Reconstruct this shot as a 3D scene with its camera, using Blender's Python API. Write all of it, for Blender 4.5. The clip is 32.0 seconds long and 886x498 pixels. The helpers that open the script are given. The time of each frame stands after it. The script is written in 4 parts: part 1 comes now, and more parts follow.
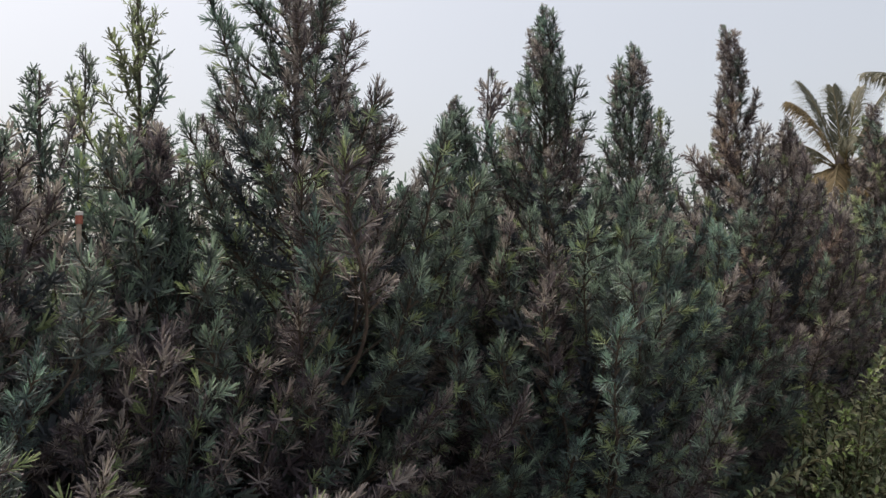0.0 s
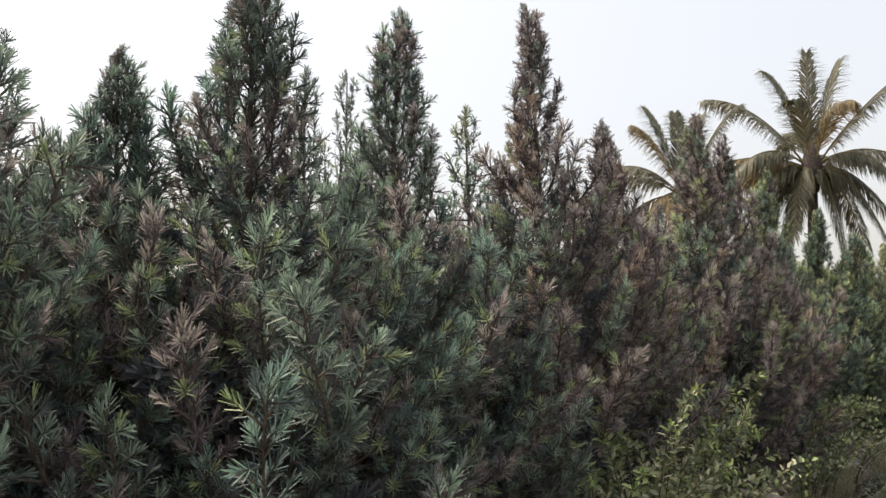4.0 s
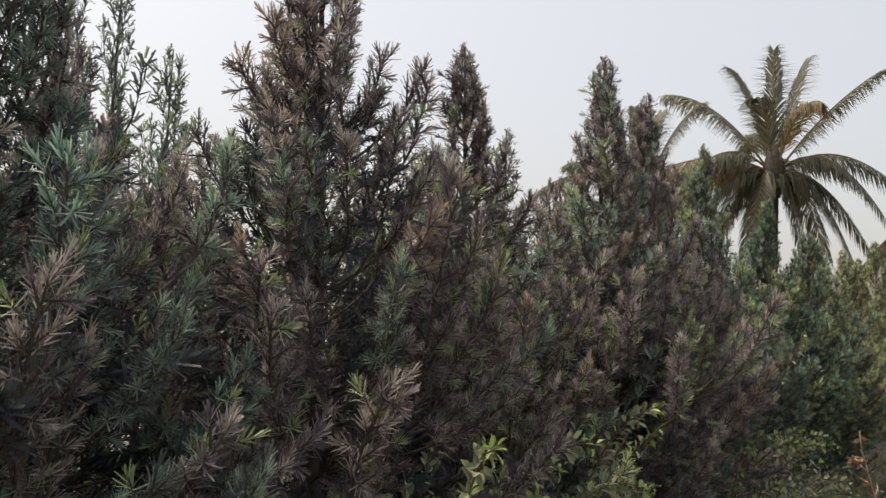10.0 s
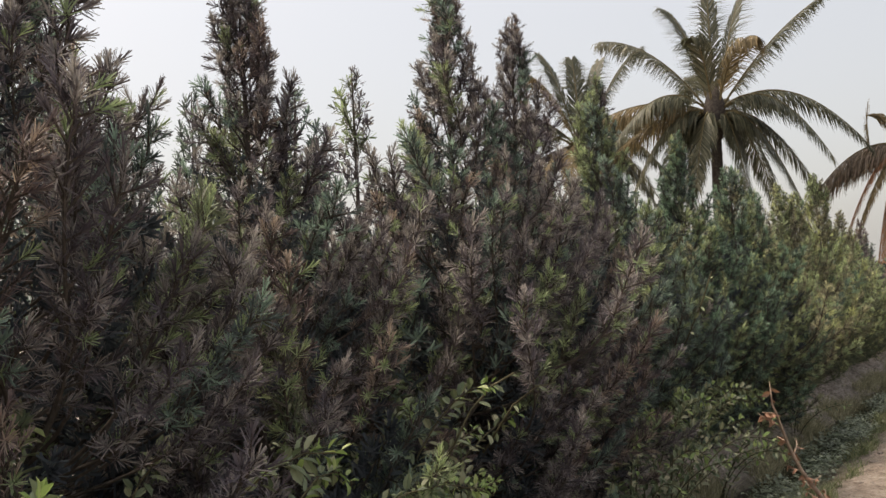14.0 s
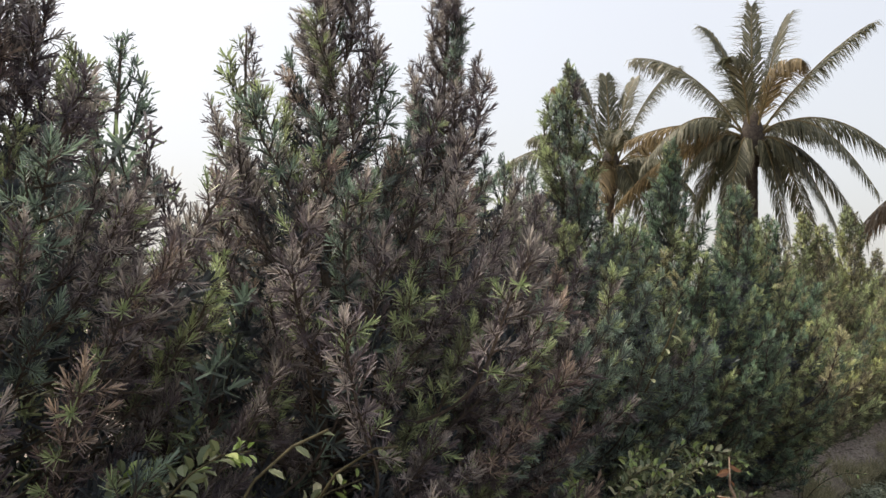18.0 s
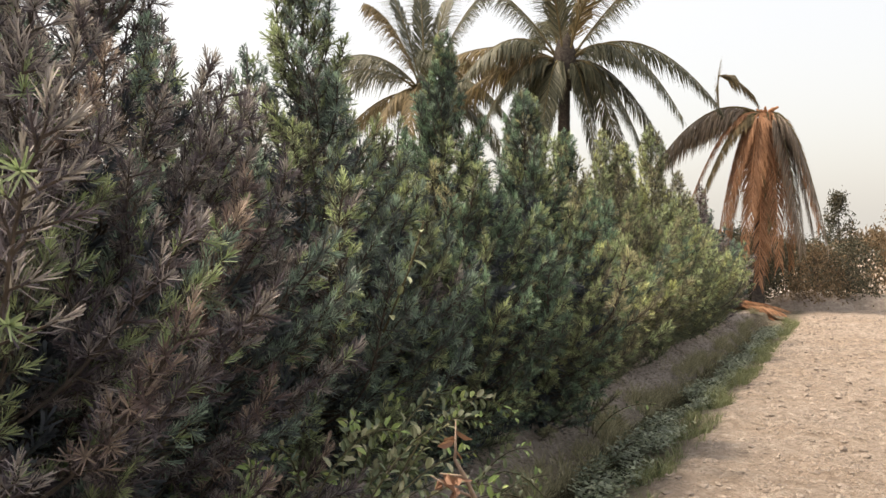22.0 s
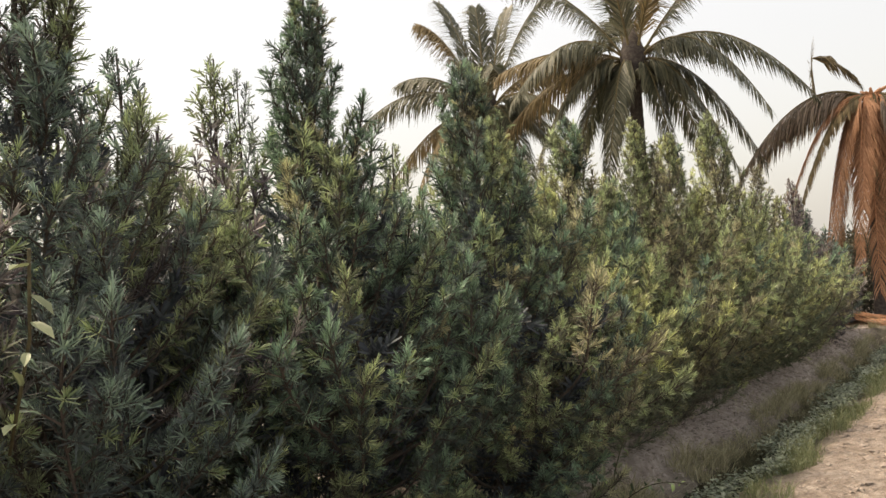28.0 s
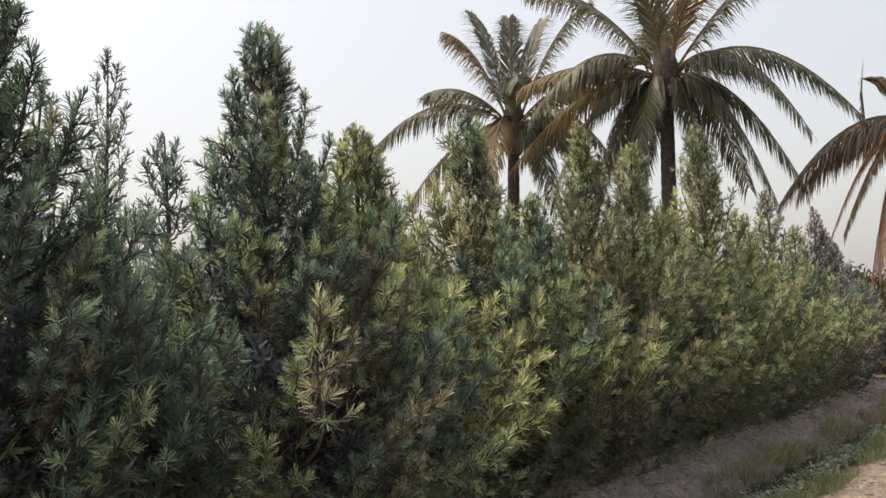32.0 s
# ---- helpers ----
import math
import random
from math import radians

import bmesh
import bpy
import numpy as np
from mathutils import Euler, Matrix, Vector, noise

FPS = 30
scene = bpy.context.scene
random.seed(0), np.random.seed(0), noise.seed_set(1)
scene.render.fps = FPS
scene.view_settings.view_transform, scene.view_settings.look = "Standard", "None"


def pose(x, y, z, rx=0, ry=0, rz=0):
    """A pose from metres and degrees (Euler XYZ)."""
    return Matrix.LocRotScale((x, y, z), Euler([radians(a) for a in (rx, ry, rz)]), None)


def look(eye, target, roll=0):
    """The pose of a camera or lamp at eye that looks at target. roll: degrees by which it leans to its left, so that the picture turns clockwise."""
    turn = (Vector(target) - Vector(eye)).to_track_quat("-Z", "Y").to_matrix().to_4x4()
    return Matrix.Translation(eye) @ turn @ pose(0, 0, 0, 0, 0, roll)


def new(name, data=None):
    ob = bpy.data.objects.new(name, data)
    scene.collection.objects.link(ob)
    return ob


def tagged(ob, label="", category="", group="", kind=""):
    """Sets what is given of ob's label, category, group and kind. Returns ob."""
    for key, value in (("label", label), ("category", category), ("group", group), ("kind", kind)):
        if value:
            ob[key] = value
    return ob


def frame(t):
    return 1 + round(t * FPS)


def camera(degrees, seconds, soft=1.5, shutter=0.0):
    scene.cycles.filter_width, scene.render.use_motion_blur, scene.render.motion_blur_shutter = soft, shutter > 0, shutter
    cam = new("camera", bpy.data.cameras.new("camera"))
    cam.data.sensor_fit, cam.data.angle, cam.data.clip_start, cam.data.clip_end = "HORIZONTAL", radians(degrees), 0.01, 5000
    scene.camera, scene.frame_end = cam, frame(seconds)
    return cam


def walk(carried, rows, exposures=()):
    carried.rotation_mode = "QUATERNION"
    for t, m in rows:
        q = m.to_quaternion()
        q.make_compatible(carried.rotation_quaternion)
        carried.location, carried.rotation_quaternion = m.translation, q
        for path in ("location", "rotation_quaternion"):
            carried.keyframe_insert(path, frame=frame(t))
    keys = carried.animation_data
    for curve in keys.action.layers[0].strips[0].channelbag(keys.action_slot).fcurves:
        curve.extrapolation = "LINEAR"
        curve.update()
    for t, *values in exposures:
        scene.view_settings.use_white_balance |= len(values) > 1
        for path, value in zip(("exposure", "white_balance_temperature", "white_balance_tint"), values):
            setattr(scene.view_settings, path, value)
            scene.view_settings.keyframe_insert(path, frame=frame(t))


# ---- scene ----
cam = camera(54.1, 32.0)
METRES, EYE, TILT, LEAN, TURN = 12.5, 1.5, 4.3, 0.7, 47.0
ROWS = [
    (0.0, 0.0, 0.0, 0.0, 0.0, 0.0, -0.0),
    (0.5, 0.0147, 0.0221, -0.0017, 2.26, -0.6, -0.74),
    (1.0, 0.0201, 0.0324, -0.0008, 1.41, -1.51, -1.26),
    (1.5, 0.025, 0.0541, -0.003, -2.41, -2.32, -2.08),
    (2.0, 0.0247, 0.0662, -0.0032, -4.87, -1.47, -2.71),
    (2.5, 0.029, 0.073, -0.0024, -5.45, -0.79, -2.44),
    (3.0, 0.0431, 0.083, -0.001, -6.53, -0.18, -1.4),
    (3.5, 0.0582, 0.0887, 0.0006, -8.44, 0.75, -1.1),
    (5.5, 0.0865, 0.1346, -0.003, -9.14, 2.04, -1.59),
    (6.0, 0.0996, 0.1439, -0.0013, -4.66, 3.34, -0.85),
    (6.5, 0.1111, 0.1551, -0.0033, -4.78, 3.02, -1.69),
    (7.0, 0.1211, 0.1728, -0.0027, -8.49, 1.4, -3.48),
    (7.5, 0.1273, 0.1791, -0.0022, -11.28, 0.33, -2.94),
    (8.0, 0.142, 0.1893, -0.0023, -10.93, 0.42, -2.22),
    (8.5, 0.1552, 0.1993, -0.0056, -11.31, 0.22, -2.77),
    (9.0, 0.1628, 0.2194, -0.0044, -12.76, 2.1, -4.34),
    (9.5, 0.1642, 0.2307, -0.0048, -12.68, 3.12, -4.47),
    (10.0, 0.1738, 0.2407, -0.0069, -10.98, 1.14, -3.92),
    (10.5, 0.1913, 0.2468, -0.006, -9.86, -0.76, -1.79),
    (11.0, 0.1993, 0.2457, -0.0062, -10.89, -1.87, 0.39),
    (11.5, 0.2063, 0.253, -0.0084, -13.82, -3.24, -1.08),
    (12.0, 0.2167, 0.2675, -0.0099, -15.4, -2.39, -2.08),
    (12.5, 0.2231, 0.28, -0.0096, -14.47, -1.72, -0.28),
    (13.0, 0.2387, 0.2926, -0.0118, -11.93, -2.15, 1.64),
    (13.5, 0.2513, 0.2982, -0.0115, -11.53, -1.05, 2.02),
    (14.0, 0.2558, 0.3036, -0.0119, -13.0, -0.63, 0.91),
    (14.5, 0.2623, 0.3182, -0.0131, -14.65, -1.12, -0.56),
    (16.5, 0.3084, 0.3526, -0.0145, -13.15, -1.31, -2.01),
    (17.0, 0.3166, 0.3658, -0.0144, -13.47, -0.49, -2.33),
    (17.5, 0.327, 0.3763, -0.0162, -12.6, -0.41, -1.78),
    (18.0, 0.3395, 0.3838, -0.0152, -10.31, 0.44, -2.69),
    (18.5, 0.3459, 0.3908, -0.0177, -9.05, -0.0, -3.35),
    (19.0, 0.3496, 0.4031, -0.0185, -10.59, -0.35, -5.25),
    (19.5, 0.3496, 0.4151, -0.0199, -13.0, 0.03, -5.67),
    (20.0, 0.3586, 0.4232, -0.0207, -15.49, -1.65, -3.52),
    (20.5, 0.378, 0.4302, -0.0208, -16.34, -2.43, -2.59),
    (21.0, 0.3897, 0.4353, -0.0233, -17.14, -3.19, -1.38),
    (21.5, 0.4016, 0.4483, -0.0237, -18.92, -3.76, -1.9),
    (22.0, 0.4119, 0.4631, -0.0231, -21.34, -3.59, -2.23),
    (22.5, 0.4255, 0.4737, -0.024, -19.08, -2.5, -1.83),
    (23.0, 0.4388, 0.4821, -0.0233, -15.42, -1.7, -1.95),
    (23.5, 0.4463, 0.494, -0.0262, -14.7, -2.01, -1.75),
    (24.0, 0.4506, 0.5107, -0.026, -14.8, -2.17, -1.17),
    (24.5, 0.4541, 0.5195, -0.0273, -13.95, -2.32, -0.61),
    (25.0, 0.4698, 0.5305, -0.0279, -12.37, -1.88, -0.46),
    (25.5, 0.4851, 0.5381, -0.0271, -12.24, -1.17, -0.64),
    (27.5, 0.5449, 0.5737, -0.0311, -11.89, -2.37, 0.97),
    (28.0, 0.558, 0.5771, -0.0318, -13.85, -1.55, 2.36),
    (28.5, 0.5734, 0.5894, -0.0329, -14.41, 0.38, 1.8),
    (29.0, 0.5851, 0.5983, -0.0342, -14.1, 0.46, 0.84),
    (29.5, 0.6053, 0.6052, -0.0355, -10.24, -0.24, -0.38),
    (30.0, 0.6222, 0.6089, -0.0346, -8.61, -0.29, 0.57),
    (30.5, 0.6381, 0.6163, -0.036, -11.38, -0.16, 0.59),
    (31.0, 0.6545, 0.6273, -0.0369, -13.55, 0.17, -0.38),
    (31.5, 0.6689, 0.6362, -0.0388, -12.78, -0.45, -0.68),
    (32.0, 0.6899, 0.6432, -0.0378, -9.17, -0.18, -0.29),
]
walk(cam, [(t, pose(0, 0, EYE, TILT, LEAN, TURN) @ pose(METRES * x, METRES * y, METRES * z, 90 + pitch, roll, yaw)) for t, x, y, z, yaw, pitch, roll in ROWS],
     [(0.0, 0.0, 6400, 10), (1.0, 0.06, 6500, 10), (1.5, 0.42, 6550, 10), (2.0, 0.65, 6600, 10), (3.0, 0.58, 6700, 10), (3.7, 0.53, 6650, 10), (5.5, 0.04, 6510, 10), (6.3, 0.02, 6450, 10), (8.0, 0.33, 6450, 10), (9.0, 0.5, 6500, 10), (10.0, 0.18, 6680, 10), (11.0, 0.33, 6870, 10), (12.0, 0.56, 7000, 10), (13.0, 0.38, 6900, 10), (14.0, 0.18, 6750, 10), (15.5, 0.33, 6620, 10), (17.0, 0.4, 6500, 10), (18.0, 0.38, 6550, 10), (19.0, 0.28, 6600, 10), (21.0, 0.63, 6930, 10), (22.0, 0.62, 6960, 10), (24.0, 0.45, 6960, 10), (25.0, 0.41, 6960, 10), (26.5, 0.48, 7070, 10), (28.3, 0.53, 7150, 10), (29.0, -0.05, 6800, 10), (30.0, 0.08, 6600, 10), (31.0, 0.28, 6620, 10), (32.0, 0.28, 6650, 10)])

# ---- world, sun, exposure ----
SUN_AZ, SUN_EL = radians(-102.0), radians(61.0)      # azimuth clockwise from +y
world = bpy.data.worlds.new("sky")
scene.world = world
world.use_nodes = True
wn, wl = world.node_tree.nodes, world.node_tree.links
sky = wn.new("ShaderNodeTexSky")
sky.sky_type, sky.sun_disc = "NISHITA", False
sky.sun_elevation, sky.sun_rotation = SUN_EL, SUN_AZ
sky.air_density, sky.dust_density, sky.ozone_density = 1.0, 7.5, 1.0
haze = wn.new("ShaderNodeMixRGB")
haze.inputs[0].default_value = 0.42
haze.inputs[2].default_value = (6.47, 6.36, 6.17, 1)
wl.new(sky.outputs[0], haze.inputs[1])
wl.new(haze.outputs[0], wn["Background"].inputs[0])
wn["Background"].inputs[1].default_value = 0.163

sun = new("sun", bpy.data.lights.new("sun", "SUN"))
sun.data.energy, sun.data.angle, sun.data.color = 3.7, radians(8), (1.0, 0.87, 0.72)
sun.matrix_world = look((math.sin(SUN_AZ) * 50 * math.cos(SUN_EL), math.cos(SUN_AZ) * 50 * math.cos(SUN_EL), 50 * math.sin(SUN_EL)), (0, 0, 0))

# ---- materials ----


def material(name, rough=0.6):
    m = bpy.data.materials.new(name)
    m.use_nodes = True
    n, l = m.node_tree.nodes, m.node_tree.links
    b = n["Principled BSDF"]
    b.inputs["Roughness"].default_value = rough
    return m, n, l, b


def mixed(n, l, kind, fac, a, b):
    x = n.new("ShaderNodeMixRGB")
    x.blend_type = kind
    for i, v in enumerate((fac, a, b)):
        if isinstance(v, (int, float)):
            x.inputs[i].default_value = v
        elif isinstance(v, tuple):
            x.inputs[i].default_value = (*v, 1)
        else:
            l.new(v, x.inputs[i])
    return x.outputs[0]


def ramp(n, l, fac, *stops):
    r = n.new("ShaderNodeValToRGB")
    e = r.color_ramp.elements
    while len(e) < len(stops):
        e.new(0.5)
    for s, (p, c) in zip(e, stops):
        s.position, s.color = p, (*c, 1) if isinstance(c, tuple) else (c, c, c, 1)
    l.new(fac, r.inputs[0])
    return r.outputs[0]


def grain(n, l, scale, detail=4.0, rough=0.6):
    t, g = n.new("ShaderNodeTexCoord"), n.new("ShaderNodeTexNoise")
    g.inputs["Scale"].default_value, g.inputs["Detail"].default_value, g.inputs["Roughness"].default_value = scale, detail, rough
    l.new(t.outputs["Object"], g.inputs["Vector"])
    return g.outputs[0]


def bump(n, l, b, height, strength, distance):
    x = n.new("ShaderNodeBump")
    x.inputs["Strength"].default_value, x.inputs["Distance"].default_value = strength, distance
    l.new(height, x.inputs["Height"])
    l.new(x.outputs[0], b.inputs["Normal"])


def island(n):
    return n.new("ShaderNodeNewGeometry").outputs["Random Per Island"]


def leafy(name, low, mid, high, rough=0.45, through_light=0.25, tint=False, gloss=0.5):
    """Leaf surface: colour spread over the single leaves, light shining through."""
    m, n, l, b = material(name, rough)
    col = ramp(n, l, island(n), (0.0, low), (0.55, mid), (1.0, high))
    if tint:
        info = n.new("ShaderNodeObjectInfo")
        col = mixed(n, l, "MULTIPLY", 1.0, col, info.outputs["Color"])
    col = mixed(n, l, "MULTIPLY", 0.45, col, ramp(n, l, grain(n, l, 9.0), (0.3, 0.55), (0.7, 1.0)))
    l.new(col, b.inputs["Base Color"])
    b.inputs["Specular IOR Level"].default_value = gloss
    t, mx = n.new("ShaderNodeBsdfTranslucent"), n.new("ShaderNodeMixShader")
    l.new(mixed(n, l, "MULTIPLY", 1.0, col, (1.04, 1.13, 0.97)), t.inputs[0])
    mx.inputs[0].default_value = through_light
    l.new(b.outputs[0], mx.inputs[1])
    l.new(t.outputs[0], mx.inputs[2])
    l.new(mx.outputs[0], n["Material Output"].inputs[0])
    return m


def earthy(name, low, mid, high, scale, rough=0.95, relief=0.6, distance=0.02):
    m, n, l, b = material(name, rough)
    g = grain(n, l, scale, 6.0, 0.65)
    col = ramp(n, l, g, (0.3, low), (0.5, mid), (0.72, high))
    col = mixed(n, l, "MULTIPLY", 0.5, col, ramp(n, l, grain(n, l, scale * 0.12), (0.35, 0.6), (0.65, 1.0)))
    l.new(col, b.inputs["Base Color"])
    b.inputs["Specular IOR Level"].default_value = 0.2
    bump(n, l, b, grain(n, l, scale * 3, 6.0, 0.7), relief, distance)
    return m


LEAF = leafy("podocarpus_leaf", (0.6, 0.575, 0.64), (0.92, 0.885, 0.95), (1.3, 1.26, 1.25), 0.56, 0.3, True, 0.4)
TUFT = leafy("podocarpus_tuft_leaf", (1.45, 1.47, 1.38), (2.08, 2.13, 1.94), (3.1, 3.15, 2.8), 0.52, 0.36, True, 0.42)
YOUNG = leafy("podocarpus_young_leaf", (0.19, 0.25, 0.13), (0.29, 0.365, 0.19), (0.42, 0.49, 0.28), 0.5, 0.25)
BARK = earthy("grey_bark", (0.05, 0.042, 0.036), (0.09, 0.075, 0.063), (0.15, 0.125, 0.105), 30, 0.9, 0.6, 0.004)
WEED = leafy("weed_leaf", (0.12, 0.155, 0.085), (0.24, 0.275, 0.155), (0.48, 0.45, 0.30), 0.55, 0.16)
WEED_NEW = leafy("weed_new_leaf", (0.22, 0.32, 0.10), (0.35, 0.45, 0.16), (0.50, 0.56, 0.24), 0.5, 0.24)
WEED_STEM = earthy("weed_stem", (0.06, 0.05, 0.03), (0.10, 0.09, 0.05), (0.16, 0.14, 0.08), 40, 0.8, 0.3, 0.002)
DRYLEAF = leafy("dry_leaf", (0.20, 0.11, 0.07), (0.32, 0.18, 0.12), (0.45, 0.28, 0.2), 0.8, 0.2)
GRASS = leafy("grass_blade", (0.125, 0.15, 0.07), (0.205, 0.23, 0.112), (0.34, 0.325, 0.18), 0.6, 0.25)
DRYGRASS = leafy("dry_grass_blade", (0.25, 0.23, 0.14), (0.40, 0.36, 0.225), (0.58, 0.52, 0.35), 0.75, 0.2)
CREEPER = leafy("creeper_leaf", (0.095, 0.12, 0.075), (0.17, 0.2, 0.13), (0.35, 0.38, 0.26), 0.4, 0.15)
FROND = leafy("palm_leaflet", (0.058, 0.064, 0.043), (0.11, 0.114, 0.074), (0.21, 0.2, 0.135), 0.5, 0.25, False, 0.3)
FROND_OLD = leafy("palm_leaflet_yellowing", (0.11, 0.088, 0.05), (0.19, 0.148, 0.08), (0.31, 0.235, 0.125), 0.65, 0.25, False, 0.25)
FROND_DEAD = leafy("palm_leaflet_dead", (0.24, 0.125, 0.07), (0.39, 0.21, 0.12), (0.53, 0.31, 0.19), 0.75, 0.25, False, 0.2)
FROND_GREY = leafy("palm_leaflet_withered", (0.13, 0.105, 0.085), (0.24, 0.195, 0.155), (0.38, 0.31, 0.25), 0.7, 0.25, False, 0.2)
RACHIS = earthy("frond_stalk", (0.09, 0.075, 0.04), (0.15, 0.125, 0.065), (0.22, 0.18, 0.10), 18, 0.6, 0.2, 0.004)
RACHIS_DEAD = earthy("dead_frond_stalk", (0.30, 0.15, 0.08), (0.42, 0.22, 0.12), (0.52, 0.30, 0.18), 18, 0.8, 0.2, 0.004)
PALMBARK = earthy("palm_bark", (0.042, 0.036, 0.032), (0.075, 0.064, 0.056), (0.13, 0.115, 0.1), 14, 0.9, 0.7, 0.012)
NUT = earthy("coconut_husk", (0.05, 0.045, 0.03), (0.09, 0.085, 0.05), (0.15, 0.14, 0.08), 12, 0.6, 0.2, 0.004)
POLE = earthy("weathered_pole", (0.30, 0.26, 0.21), (0.42, 0.37, 0.31), (0.55, 0.50, 0.43), 22, 0.75, 0.3, 0.003)
STICK = earthy("dead_stick", (0.24, 0.17, 0.125), (0.36, 0.27, 0.205), (0.48, 0.38, 0.30), 30, 0.85, 0.4, 0.004)
CLOD = earthy("dry_clod", (0.19, 0.155, 0.128), (0.28, 0.235, 0.198), (0.39, 0.335, 0.288), 12, 0.95, 0.7, 0.01)
LITTER = leafy("leaf_litter", (0.235, 0.195, 0.168), (0.39, 0.33, 0.29), (0.56, 0.49, 0.43), 0.85, 0.05)
FARLEAF = leafy("far_tree_leaf", (0.05, 0.055, 0.04), (0.085, 0.085, 0.06), (0.15, 0.125, 0.085), 0.7, 0.15, False, 0.2)
FARDRY = leafy("far_dry_leaf", (0.13, 0.095, 0.06), (0.21, 0.15, 0.095), (0.31, 0.225, 0.15), 0.8, 0.2, False, 0.2)

STAKE_RED = earthy("red_band", (0.30, 0.10, 0.07), (0.38, 0.14, 0.10), (0.45, 0.19, 0.14), 60, 0.6, 0.1, 0.001)
STAKE_CAP = earthy("white_cap", (0.55, 0.54, 0.52), (0.65, 0.64, 0.62), (0.75, 0.74, 0.72), 60, 0.5, 0.1, 0.001)

# ground: dry clods on the track, dark mud in the ditch, litter-covered soil under the hedge
GROUND, gn, gl, gb = material("dry_earth", 0.95)
gb.inputs["Specular IOR Level"].default_value = 0.15
sep = gn.new("ShaderNodeSeparateXYZ")
gl.new(gn.new("ShaderNodeTexCoord").outputs["Object"], sep.inputs[0])
wob = gn.new("ShaderNodeMath")
wob.operation = "MULTIPLY_ADD"
gl.new(grain(gn, gl, 2.2), wob.inputs[0])
wob.inputs[1].default_value = 0.35
gl.new(sep.outputs[0], wob.inputs[2])
zone = gn.new("ShaderNodeMapRange")
gl.new(wob.outputs[0], zone.inputs[0])
zone.inputs[1].default_value, zone.inputs[2].default_value = -3.6, -1.4
soil = ramp(gn, gl, grain(gn, gl, 16, 8, 0.7), (0.3, (0.29, 0.24, 0.205)), (0.52, (0.45, 0.385, 0.34)), (0.75, (0.61, 0.535, 0.48)))
mud = ramp(gn, gl, grain(gn, gl, 12), (0.3, (0.10, 0.085, 0.065)), (0.7, (0.22, 0.195, 0.145)))
dust = ramp(gn, gl, grain(gn, gl, 7, 9, 0.72), (0.3, (0.235, 0.19, 0.155)), (0.48, (0.39, 0.325, 0.272)), (0.66, (0.54, 0.465, 0.40)))
dust = mixed(gn, gl, "MULTIPLY", 0.5, dust, ramp(gn, gl, grain(gn, gl, 0.8), (0.35, (0.75, 0.68, 0.6)), (0.65, 1.0)))
dust = mixed(gn, gl, "MULTIPLY", 0.75, dust, ramp(gn, gl, grain(gn, gl, 34, 5, 0.7), (0.36, (0.5, 0.47, 0.44)), (0.52, 0.95), (0.7, 1.1)))
low_part = mixed(gn, gl, "MIX", ramp(gn, gl, zone.outputs[0], (0.36, 0.0), (0.46, 1.0)), soil, mud)
gl.new(mixed(gn, gl, "MIX", ramp(gn, gl, zone.outputs[0], (0.76, 0.0), (0.86, 1.0)), low_part, dust), gb.inputs["Base Color"])
bump(gn, gl, gb, grain(gn, gl, 22, 8, 0.75), 1.0, 0.06)

WATER, an, al, ab = material("ditch_water", 0.08)
ab.inputs["Base Color"].default_value = (0.02, 0.02, 0.014, 1)
bump(an, al, ab, grain(an, al, 14), 0.15, 0.01)

# ---- helpers of the scene ----
rng = np.random.default_rng(7)


def mesh_of(name, verts, faces, mats, slots=None, smooth=False):
    me = bpy.data.meshes.new(name)
    me.from_pydata([tuple(map(float, v)) for v in verts], [], faces)
    for m in mats:
        me.materials.append(m)
    if slots is not None:
        me.polygons.foreach_set("material_index", slots)
    if smooth:
        me.polygons.foreach_set("use_smooth", [True] * len(faces))
    me.update()
    return me


def part(name, me, parent, label="", m=None):
    ob = new(name, me)
    ob.parent = parent
    if m is not None:
        ob.matrix_local = m
    if label:
        ob["label"] = label
    return ob


def unit(v):
    return v / (np.linalg.norm(v) + 1e-9)


